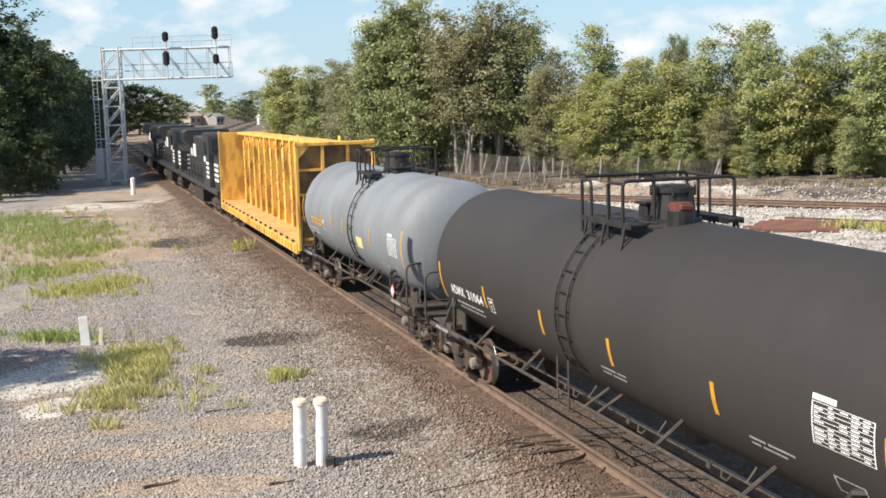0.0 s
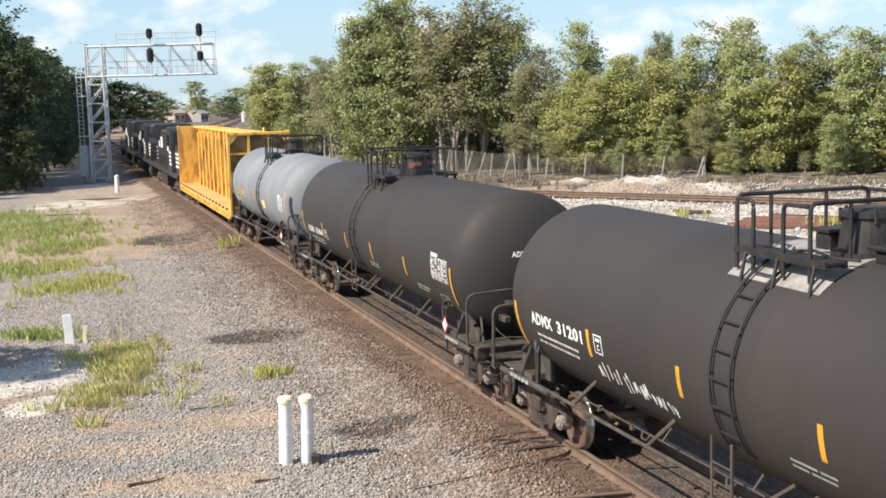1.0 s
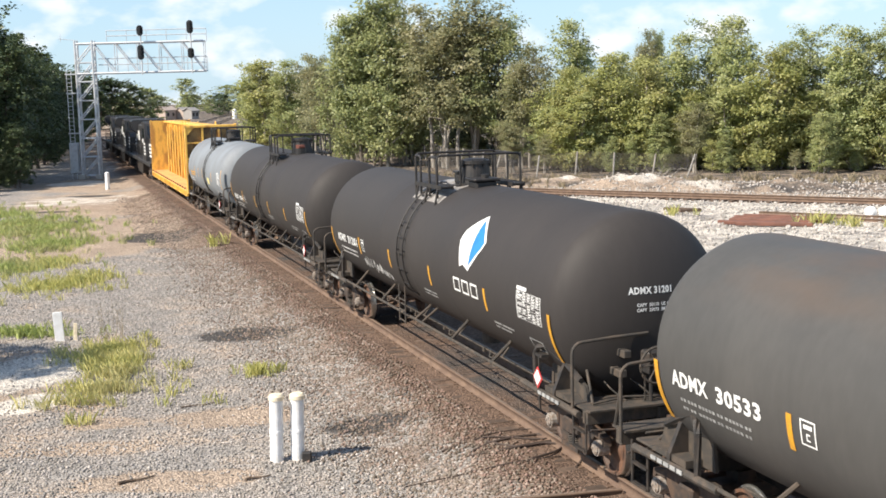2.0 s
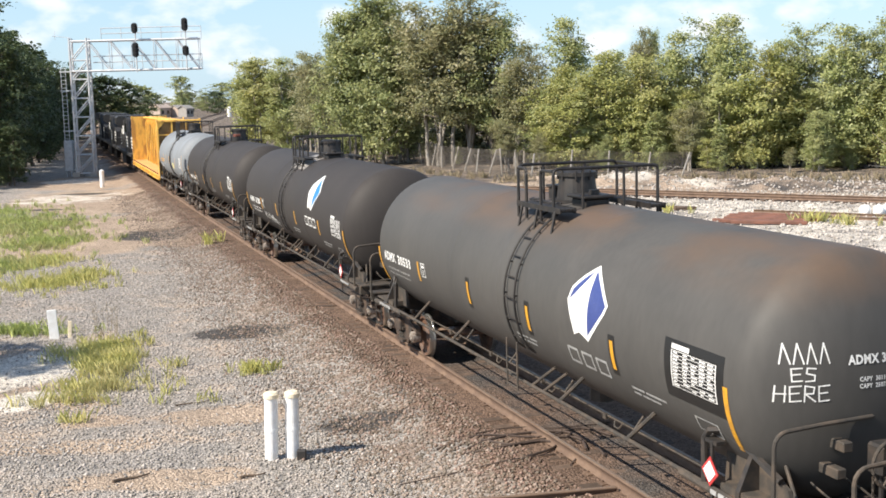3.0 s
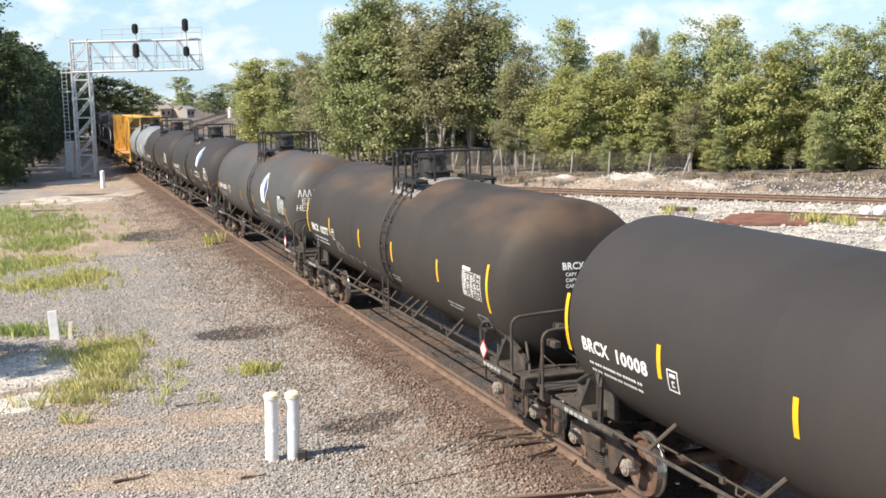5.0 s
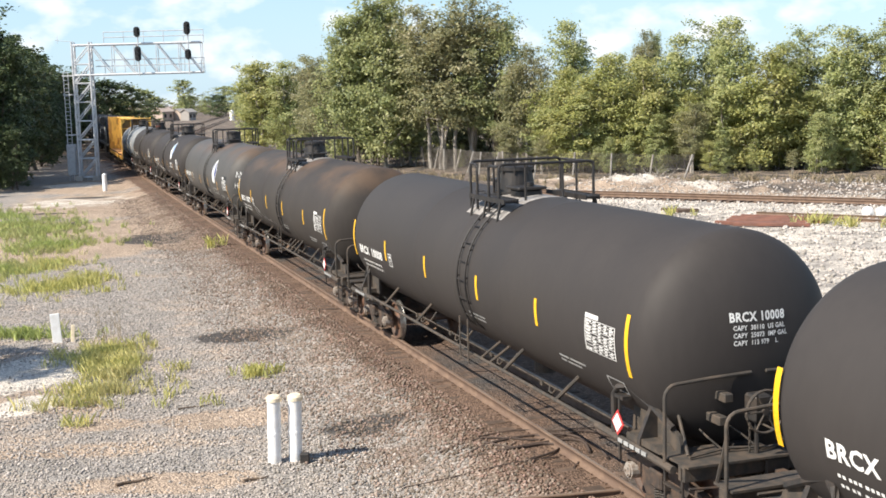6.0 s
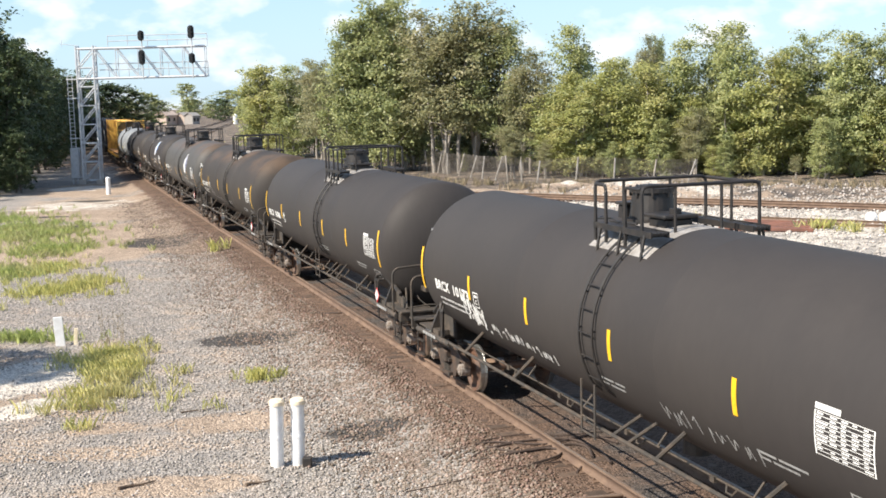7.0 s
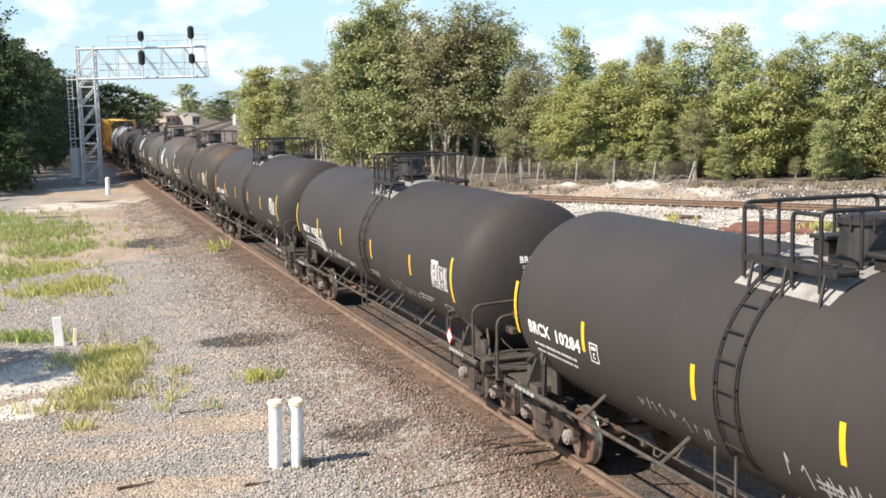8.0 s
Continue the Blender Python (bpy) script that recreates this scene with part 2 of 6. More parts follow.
FENCE_STEEL = mat("fence_steel", (0.38, 0.36, 0.33), 0.6, 0.3, second=(0.2, 0.17, 0.14), scale=4)


# ---------- mesh helpers ----------
def finish(name, bm, material, smooth=False):
    me = bpy.data.meshes.new(name)
    bm.to_mesh(me)
    bm.free()
    for m in material if isinstance(material, (list, tuple)) else [material]:
        me.materials.append(m)
    if smooth:
        me.polygons.foreach_set("use_smooth", [True] * len(me.polygons))
    return me


def part(name, bm, material, parent, label="", smooth=False):
    ob = new(name, finish(name, bm, material, smooth))
    ob.parent = parent
    return tagged(ob, label)


def share(name, src, parent, m):
    ob = new(name, src.data)
    ob.parent = parent
    ob.matrix_basis = m
    return ob


def thing(name, label, category, group=""):
    return tagged(new(name), label, category, group)


def box(bm, c, s, m=None, bevel=0.0):
    r = bmesh.ops.create_cube(bm, size=1.0, matrix=(m or Matrix()) @ Matrix.Translation(c) @ Matrix.Diagonal((*s, 1)))
    if bevel:
        es = list({e for v in r["verts"] for e in v.link_edges})
        bmesh.ops.bevel(bm, geom=es, offset=bevel, segments=1, affect="EDGES")
    return bm


def rod(bm, a, b, r, seg=8, r2=None):
    a, b = Vector(a), Vector(b)
    d = b - a
    m = Matrix.Translation((a + b) / 2) @ d.to_track_quat("Z", "Y").to_matrix().to_4x4()
    bmesh.ops.create_cone(bm, cap_ends=True, segments=seg, radius1=r, radius2=r if r2 is None else r2, depth=d.length, matrix=m)
    return bm


def tube(bm, pts, r, seg=6, taper=1.0):
    """A bent pipe through the points."""
    pts = [Vector(q) for q in pts]
    rings = []
    ref = Vector((0.13, 0.29, 0.95))
    for i, q in enumerate(pts):
        d = (pts[min(i + 1, len(pts) - 1)] - pts[max(i - 1, 0)]).normalized()
        u = d.cross(ref)
        if u.length < 0.05:
            u = d.cross(Vector((1, 0.1, 0)))
        u.normalize()
        w = d.cross(u)
        rr = r * (1 + (taper - 1) * i / (len(pts) - 1))
        rings.append([bm.verts.new(q + rr * (math.cos(a) * u + math.sin(a) * w)) for a in (2 * math.pi * j / seg for j in range(seg))])
    for A, B in zip(rings, rings[1:]):
        for j in range(seg):
            bm.faces.new((A[j], A[(j + 1) % seg], B[(j + 1) % seg], B[j]))
    bm.faces.new(rings[0][::-1])
    bm.faces.new(rings[-1])
    return bm


def prism(bm, outline, axis, lo, hi):
    """An outline of (a, b) pairs drawn out along an axis: 'y' gives (x, z) pairs, 'x' gives (y, z) pairs."""
    def at(q, h):
        return (q[0], h, q[1]) if axis == "y" else (h, q[0], q[1])
    A = [bm.verts.new(at(q, lo)) for q in outline]
    B = [bm.verts.new(at(q, hi)) for q in outline]
    n = len(A)
    for i in range(n):
        bm.faces.new((A[i], A[(i + 1) % n], B[(i + 1) % n], B[i]))
    bm.faces.new(A[::-1])
    bm.faces.new(B)
    bmesh.ops.recalc_face_normals(bm, faces=bm.faces)
    return bm


def BM():
    return bmesh.new()


def from_arrays(name, verts, faces, material, corners=4):
    """A mesh from arrays of vertices and faces with the same number of corners."""
    verts, faces = np.asarray(verts, dtype=np.float32), np.asarray(faces, dtype=np.int32)
    me = bpy.data.meshes.new(name)
    me.vertices.add(len(verts))
    me.vertices.foreach_set("co", verts.ravel())
    me.loops.add(faces.size)
    me.loops.foreach_set("vertex_index", faces.ravel())
    me.polygons.add(len(faces))
    me.polygons.foreach_set("loop_start", np.arange(0, faces.size, corners, dtype=np.int32))
    me.update(calc_edges=True)
    for m in material if isinstance(material, (list, tuple)) else [material]:
        me.materials.append(m)
    return me


# ---------- the track's line ----------
X0, Y0, TH0, KAPPA = 6.70054, 8.0, 0.3245, -0.00004


def on_track(s, lat=0.0, z=0.0):
    """Point s metres along the track and lat metres to its left; travel is away from the viewer."""
    th = TH0 + KAPPA * s
    return Vector((X0 + (math.cos(th) - math.cos(TH0)) / KAPPA - math.cos(th) * lat,
                   Y0 + (math.sin(th) - math.sin(TH0)) / KAPPA - math.sin(th) * lat, z))


def train_s(t):
    u = t - 4.5
    return 23.34 + (12.95 * u if u < 0 else 12.93 * u - 0.0235 * u * u)


def car_pose(s, half=7.3):
    a, b = on_track(s - half), on_track(s + half)
    d = b - a
    return pose(*((a + b) / 2), 0, 0, math.degrees(math.atan2(d.y, d.x)))


# ---------- ground ----------
# patches (x, y, half widths, turn): bare dirt and oil stains
DIRT = [(-19.5, 84, 5.5, 9, 0.3), (-15, 66, 4.5, 7, 0.3), (-12.0, 55, 3.5, 5, 0.3), (-6.9, 23.3, 1.3, .7, 0), (-4.5, 23.7, 2.2, 1.2, 0.2), (-4.9, 19.7, 2.4, 0.9, 0.1), (-9.6, 26.2, 2.2, 1.4, 0), (-18, 58, 9, 14, 0.3), (-22, 78, 9, 16, 0.3), (-27, 96, 9, 12, 0.3), (-8.2, 25.0, 1.6, 0.9, 0), (-12, 30, 3, 1.6, 0), (-7.0, 21.5, 2.4, 0.6, 0.1), (-3.0, 44, 3, 5, 0.3)]
OIL = [(-5.6, 32.4, 2.3, 1.7, 0), (-1.7, 22.9, 1.5, 1.0, 0.2), (-13.5, 57, 3.2, 3.6, 0.2), (-20.2, 64.8, 1.5, 2.2, 0), (-25, 84, 3.2, 1.2, 0), (-24, 72, 2.4, 0.9, 0)]
def blob(x, y, cx, cy, rx, ry, turn=0.0):
    c, s = math.cos(turn), math.sin(turn)
    u, v = ((x - cx) * c + (y - cy) * s) / rx, (-(x - cx) * s + (y - cy) * c) / ry
    return np.clip(1.6 - 1.6 * np.sqrt(u * u + v * v), 0, 1)


def lat_of(x, y):
    dx, dy = x - X0, y - Y0
    s = -math.sin(TH0) * dx + math.cos(TH0) * dy
    return -math.cos(TH0) * dx - math.sin(TH0) * dy - KAPPA * s * s / 2, s


def ground_z(x, y):
    lat, s = lat_of(x, y)
    z = -0.45 + 0.05 * np.sin(x * 0.31 + 1.3) * np.sin(y * 0.23) + 0.025 * np.sin(x * 1.3 + y * 0.4) * np.sin(y * 1.1 - x * 0.3)
    bed = np.clip((3.3 - np.abs(lat)) / 1.6, 0, 1)
    bed = bed * bed * (3 - 2 * bed)
    z = z * (1 - bed) + bed * (-0.183 + 0.009 * np.clip((0.72 - np.abs(lat)) / 0.1, 0, 1) + 0.016 * np.sin(x * 5.1 + 0.7 * y) * np.sin(y * 4.3) + 0.012 * np.sin(x * 1.9 - y * 1.3))
    # heaps of gravel behind the far track
    for cx, cy, rx, ry, hh in ((12.6, 80.5, 4.4, 2.2, .72), (16.4, 77.6, 3.2, 1.8, 0.45), (21.5, 75.0, 3.4, 2.0, 0.6), (8.3, 84.0, 3.2, 1.8, 0.5)):
        q = np.clip(1 - ((x - cx) / rx) ** 2 - ((y - cy) / ry) ** 2, 0, 1)
        z = z + hh * q * (1 + 0.25 * np.sin(x * 3.1) * np.sin(y * 2.7))
    return z


def spread(lo, hi, step, reach, grow=1.16):
    a = list(np.arange(lo, hi + step / 2, step))
    d, up, dn = step, a[-1], a[0]
    out_up, out_dn = [], []
    while up < reach:
        d *= grow
        up, dn = up + d, dn - d
        out_up.append(up), out_dn.append(dn)
    return np.array(out_dn[::-1] + a + out_up)


gx, gy = spread(-26, 26, 0.3, 3500), spread(12, 92, 0.35, 3500)
XX, YY = np.meshgrid(gx, gy)
ZZ = ground_z(XX, YY)
nx, ny = len(gx), len(gy)
idx = np.arange(nx * ny).reshape(ny, nx)
quads = np.stack([idx[:-1, :-1], idx[:-1, 1:], idx[1:, 1:], idx[1:, :-1]], -1).reshape(-1, 4)


def ground_material():
    m = bpy.data.materials.new("gravel_ground")
    m.use_nodes = True
    n, l = m.node_tree.nodes, m.node_tree.links
    b = n["Principled BSDF"]
    b.inputs["Roughness"].default_value = 0.95
    b.inputs["Specular IOR Level"].default_value = 0.2
    co = n.new("ShaderNodeTexCoord")
    at = n.new("ShaderNodeAttribute")
    at.attribute_name = "zone"
    sp = n.new("ShaderNodeSeparateColor")
    l.new(at.outputs["Color"], sp.inputs["Color"])
    v = n.new("ShaderNodeTexVoronoi")
    v.inputs["Scale"].default_value = 25.0
    v2 = n.new("ShaderNodeTexVoronoi")
    v2.inputs["Scale"].default_value = 42.0
    nz = n.new("ShaderNodeTexNoise")
    nz.inputs["Scale"].default_value, nz.inputs["Detail"].default_value = 0.8, 8
    for node in (v, v2, nz):
        l.new(co.outputs["Object"], node.inputs["Vector"])

    def mixer(fac, a, bcol, blend="MIX"):
        k = n.new("ShaderNodeMix")
        k.data_type, k.blend_type = "RGBA", blend
        for slot, val in ((0, fac), (6, a), (7, bcol)):
            if isinstance(val, (float, int)):
                k.inputs[slot].default_value = val
            elif isinstance(val, tuple):
                k.inputs[slot].default_value = (*val, 1)
            else:
                l.new(val, k.inputs[slot])
        return k.outputs[2]

    def edge(channel, push):
        """Ragged edge: the zone's weight pushed by noise."""
        a = n.new("ShaderNodeMath")
        a.operation = "ADD"
        l.new(channel, a.inputs[0])
        l.new(nz.outputs["Fac"], a.inputs[1])
        r = n.new("ShaderNodeMapRange")
        r.interpolation_type = "SMOOTHSTEP"
        r.inputs["From Min"].default_value, r.inputs["From Max"].default_value = 0.9 - push, 1.25 - push
        l.new(a.outputs[0], r.inputs["Value"])
        return r.outputs["Result"]

    cells = n.new("ShaderNodeSeparateColor")
    l.new(v.outputs["Color"], cells.inputs["Color"])
    tone = n.new("ShaderNodeMapRange")
    tone.inputs["To Min"].default_value, tone.inputs["To Max"].default_value = 0.60, 1.4
    l.new(cells.outputs["Red"], tone.inputs["Value"])
    cells2 = n.new("ShaderNodeSeparateColor")
    l.new(v2.outputs["Color"], cells2.inputs["Color"])
    tone2 = n.new("ShaderNodeMapRange")
    tone2.inputs["To Min"].default_value, tone2.inputs["To Max"].default_value = 0.72, 1.28
    l.new(cells2.outputs["Green"], tone2.inputs["Value"])
    tone3 = n.new("ShaderNodeMapRange")
    tone3.inputs["From Min"].default_value, tone3.inputs["From Max"].default_value = 0.3, 0.7
    tone3.inputs["To Min"].default_value, tone3.inputs["To Max"].default_value = 0.82, 1.15
    l.new(nz.outputs["Fac"], tone3.inputs["Value"])
    col = mixer(0.0, (0.305, 0.280, 0.255), (0.305, 0.280, 0.255))
    col = mixer(edge(sp.outputs["Green"], 0.05), col, (0.365, 0.285, 0.218))
    col = mixer(edge(sp.outputs["Red"], 0.05), col, (0.150, 0.101, 0.075))
    col = mixer(edge(sp.outputs["Blue"], 0.05), col, (0.56, 0.51, 0.445))
    col = mixer(edge(at.outputs["Alpha"], 0.0), col, (0.07, 0.064, 0.06))
    h1 = n.new("ShaderNodeHueSaturation")
    l.new(col, h1.inputs["Color"])
    l.new(tone.outputs["Result"], h1.inputs["Value"])
    h2 = n.new("ShaderNodeHueSaturation")
    l.new(h1.outputs["Color"], h2.inputs["Color"])
    l.new(tone2.outputs["Result"], h2.inputs["Value"])
    h3 = n.new("ShaderNodeHueSaturation")
    l.new(h2.outputs["Color"], h3.inputs["Color"])
    l.new(tone3.outputs["Result"], h3.inputs["Value"])
    l.new(h3.outputs["Color"], b.inputs["Base Color"])
    bp = n.new("ShaderNodeBump")
    bp.inputs["Strength"].default_value, bp.inputs["Distance"].default_value = 0.8, 0.04
    bp.invert = True
    l.new(v.outputs["Distance"], bp.inputs["Height"])
    l.new(bp.outputs["Normal"], b.inputs["Normal"])
    return m


GROUND = ground_material()
gm = from_arrays("ground", np.stack([XX, YY, ZZ], -1).reshape(-1, 3), quads, GROUND)
LAT, SS = lat_of(XX, YY)
rust = np.clip((2.35 - np.abs(LAT - 0.1)) / 0.8, 0, 1)
rust = np.maximum(rust, 0.42 * np.clip((4.6 - np.abs(LAT)) / 1.8, 0, 1))
rust = np.maximum(rust, 0.8 * blob(XX, YY, 1.9, 19.4, 2.4, 2.0))
rust = np.maximum(rust, 0.5 * blob(XX, YY, -0.4, 21.5, 2.4, 4.5, .3))
dirt = 0.39 * np.ones_like(XX)
for b_ in DIRT:
    dirt = np.maximum(dirt, blob(XX, YY, *b_))
dirt = np.maximum(dirt, np.clip((YY - 120) / 30, 0, 1))
dirt = np.maximum(dirt, 0.52 * blob(XX, YY, -7.6, 22.6, 4.0, 5.5))
far_d = (XX - 31.0) * -0.595 + (YY - 57.4) * -0.804   # distance to the near side of the branch track
right = np.clip((-LAT - 3.6) / 1.0, 0, 1)
pale = right * np.clip((far_d + 3.0) / 1.0, 0, 1) * np.clip((100 - YY) / 10, 0, 1) * 0.58
for b_ in ((12.6, 80.5, 4.0, 2.4), (16.4, 77.0, 3.0, 2.0), (8.3, 84.5, 2.8, 2.0)):
    pale = np.maximum(pale, 0.7 * blob(XX, YY, *b_))
dirt = np.maximum(dirt, right * np.clip((-far_d - 2.0) / 1.0, 0, 1) * 0.9)
pale = np.maximum(pale, 1.3 * blob(XX, YY, -10.3, 28.2, 1.9, 3.4, -0.25))
pale = np.maximum(pale, blob(XX, YY, -29.8, 97.5, 3.4, 4.0))
pale = np.maximum(pale, 0.55 * blob(XX, YY, -24.5, 80, 7, 9))
pale = np.maximum(pale, 1.1 * blob(XX, YY, -9.0, 25.2, 1.0, 1.5, -.2))
# ground more than 4 m beyond the branch track is darker, except where pale
oil_shade = 0.62 * right * np.clip((-far_d - 4.0) / 2.0, 0, 1) * (1 - np.clip(pale, 0, 1))
for b_ in OIL:
    oil_shade = np.maximum(oil_shade, 0.9 * blob(XX, YY, *b_))
# between the rails: oily ballast, also darkened to deepen the shade under the train
oil_shade = np.maximum(oil_shade, 0.55 * np.clip((1.0 - np.abs(LAT)) / 0.3, 0, 1))
zone = gm.color_attributes.new("zone", "FLOAT_COLOR", "POINT")
zone.data.foreach_set("color", np.stack([rust, dirt, pale, oil_shade], -1).reshape(-1).astype(np.float32))
gm.polygons.foreach_set("use_smooth", [True] * len(gm.polygons))
ground = tagged(new("ground", gm), "grey gravel and brown dirt yard beside the track", "ground", kind="structure")


def z_at(x, y):
    return float(ground_z(np.array(float(x)), np.array(float(y))))


# loose stones
rng = np.random.default_rng(7)


def stones(name, n, place, size, material, label):
    """Many small broken stones lying on the ground."""
    base = np.array([(1, 0, -.1), (0, 1, 0), (-1, 0, .1), (0, -1, 0), (0.1, 0, 0.8), (0, 0, -0.7)])
    tri = np.array([(0, 1, 4), (1, 2, 4), (2, 3, 4), (3, 0, 4), (1, 0, 5), (2, 1, 5), (3, 2, 5), (0, 3, 5)])
    x, y = place(n)
    z = ground_z(x, y)
    sc = size * rng.uniform(0.5, 1.35, n)
    v = base[None] * rng.uniform(0.6, 1.25, (n, 6, 3)) * sc[:, None, None]
    a = rng.uniform(0, 6.28, n)
    c, s = np.cos(a)[:, None], np.sin(a)[:, None]
    v = np.stack([v[..., 0] * c - v[..., 1] * s, v[..., 0] * s + v[..., 1] * c, v[..., 2]], -1)
    v += np.stack([x, y, z + sc * 0.25], -1)[:, None]
    f = (tri[None] + 6 * np.arange(n)[:, None, None]).reshape(-1, 3)
    return tagged(new(name, from_arrays(name, v.reshape(-1, 3), f, material, 3)), label, "gravel", kind="stuff")


def left_yard(n):
    y = 16 + 34 * rng.random(n * 3) ** 1.6
    x = rng.uniform(-15, 8, n * 3)
    lat, s = lat_of(x, y)
    bare = np.zeros_like(x)
    for b_ in DIRT[3:6] + OIL + [(-10.3, 28.2, 2.1, 3.6, -.25), (-9.0, 25.2, 1.1, 1.6)]:
        bare = np.maximum(bare, blob(x, y, *b_))
    keep = (lat > 3.0) & (rng.random(n * 3) > 0.93 * bare)
    return x[keep][:n], y[keep][:n]


def shoulder(n):
    s = 4 + 75 * rng.random(n) ** 1.7
    lat = rng.normal(1.9, 0.42, n).clip(1.30, 3.0)
    pts = np.array([on_track(a, b)[:2] for a, b in zip(s, lat)])
    return pts[:, 0], pts[:, 1]


def verge(n):
    s = 4 + 75 * rng.random(n) ** 1.7
    lat = rng.normal(3.0, 0.8, n).clip(1.5, 5.4)
    pts = np.array([on_track(a, b)[:2] for a, b in zip(s, lat)])
    return pts[:, 0], pts[:, 1]


def far_side(n):
    x, y = rng.uniform(3, 32, n * 3), rng.uniform(36, 82, n * 3)
    lat, s = lat_of(x, y)
    keep = lat < -3.2
    return x[keep][:n], y[keep][:n]


for nm, cnt, where, sz, m_, lb in (("yard_gravel", 42000, left_yard, 0.030, STONE_GREY, "loose grey crushed stone scattered over the yard"),
                                   ("yard_gravel", 6000, left_yard, 0.034, STONE_WHITE, "pale crushed stones scattered over the yard"),
                                   ("ballast_stones", 16000, shoulder, 0.032, STONE_BROWN, "rust-brown ballast stones on the track shoulder"),
                                   ("ballast_stones", 26000, verge, 0.036, STONE_TAN, "tan and grey ballast stones beside the track shoulder"),
                                   ("pale_ballast", 9000, far_side, 0.09, STONE_WHITE, "pale ballast stones beside the far tracks")):
    stones(nm, cnt, where, sz, m_, lb)


# ---------- tracks ----------
RAIL_PROFILE = [(-0.072, -0.180), (0.072, -0.180), (0.072, -0.165), (0.012, -0.150), (0.010, -0.045), (0.036, -0.035), (0.036, -0.004), (0.030, 0.0), (-0.030, 0.0), (-0.036, -0.004), (-0.036, -0.035), (-0.010, -0.045), (-0.012, -0.150), (-0.072, -0.165)]


def rail_mesh(name, line):
    """line: list of (centre, leftward unit vector)."""
    v, f, k = [], [], len(RAIL_PROFILE)
    for c, n in line:
        for a, z in RAIL_PROFILE:
            v.append((c[0] + n[0] * a, c[1] + n[1] * a, c[2] + z))
    mats = []
    for i in range(len(line) - 1):
        for j in range(k):
            f.append((i * k + j, i * k + (j + 1) % k, (i + 1) * k + (j + 1) % k, (i + 1) * k + j))
            mats.append(1 if j == 7 else 0)
    me = from_arrays(name, v, f, [RAIL_SIDE, RAIL_HEAD])
    me.polygons.foreach_set("material_index", mats)
    return me


def railway(name, label, point, s0, s1, step, tie_s0, tie_s1, z=0.0, gap=0.52):
    """point(s, lat) gives plan positions; rails, wooden ties and tie plates as parts."""
    top = tagged(new(name), label, "railway track", kind="structure")
    for side in (0.754, -0.754):
        line = []
        for s in np.arange(s0, s1 + 0.01, step):
            a, b = Vector(point(s, side)[:2]), Vector(point(s, side + 1)[:2])
            n = (b - a).normalized()
            line.append((Vector((a.x, a.y, z)), n))
        ob = new("rail", rail_mesh("rail", line))
        ob.parent = top
    tie, plate = None, None
    r = random.Random(3)
    for s in np.arange(tie_s0, tie_s1, gap):
        a, b = Vector(point(s, 0)[:2]), Vector(point(s, 1)[:2])
        d = b - a
        m = pose(a.x, a.y, z - 0.18, 0, r.uniform(-.4, .4), math.degrees(math.atan2(d.y, d.x)) + r.uniform(-1.2, 1.2)) @ Matrix.Translation((r.uniform(-.06, .06), 0, -0.004))
        if tie is None:
            bm = box(BM(), (0, 0, -0.09), (2.6, 0.225, 0.18), bevel=0.012)
            tie = part("tie", bm, TIE_WOOD, top)
            tie.matrix_basis = m
        else:
            share("tie", tie, top, m)
    return top


main_track = railway("main_track", "rusty steel main line rails on weathered wooden ties", lambda s, lat: on_track(s, lat), -40, 330, 6.0, 0.0, 150.0)
# spikes and tie plates on the near rail, seen from close by
bm = BM()
for s in np.arange(0.0, 40, 0.52):
    for lat in (0.754,):
        q = on_track(s, lat, -0.176)
        turn = Matrix.Translation(q) @ Matrix.Rotation(math.atan2(math.cos(TH0), -math.sin(TH0)), 4, "Z")
        box(bm, (0, 0, 0), (0.18, 0.34, 0.02), turn)
        for dy in (-0.105, 0.105):
            box(bm, (0.04, dy, 0.02), (0.025, 0.03, 0.03), turn)
tagged(part("tie_plates", bm, RAIL_SIDE, main_track), kind="stuff")

A2, B2 = Vector((31.0, 57.4)), Vector((-9.0, 87.0))
D2 = (B2 - A2).normalized()
N2 = Vector((-D2.y, D2.x))


def line2(offset):
    def f(s, lat):
        q = A2 + D2 * s + N2 * (lat + offset)
        return (q.x, q.y)
    return f


railway("branch_track", "rusty branch track on pale ballast beyond the train", line2(0.0), -30, 42, 6.0, -20, 42, z=-0.16, gap=0.55)
railway("siding_track", "old rusty siding track sunk in pale ballast", line2(7.6), -34, 16, 6.0, -24, 14, z=-0.28, gap=0.55)


def far_line(off):
    a, b = Vector((-52, 250)), Vector((-140, 900))
    d = (b - a).normalized()
    n = Vector((-d.y, d.x))

    def f(s, lat):
        q = a + d * s + n * (lat + off)
        return (q.x, q.y)
    return f


railway("distant_track", "distant yard track in pale gravel", far_line(0), 0, 620, 40, 0, 60, z=-0.2, gap=0.6)
railway("distant_track", "distant yard track in pale gravel", far_line(6), 0, 620, 40, 0, 60, z=-0.2, gap=0.6)


# ---------- rolling stock ----------
R_TANK, Z_TANK = 1.51, 2.49


def on_shell(x, ang, r=R_TANK):
    """Point on the shell; ang in degrees up from the left (viewer's) side."""
    a = radians(ang)
    return (x, r * math.cos(a), Z_TANK + r * math.sin(a))


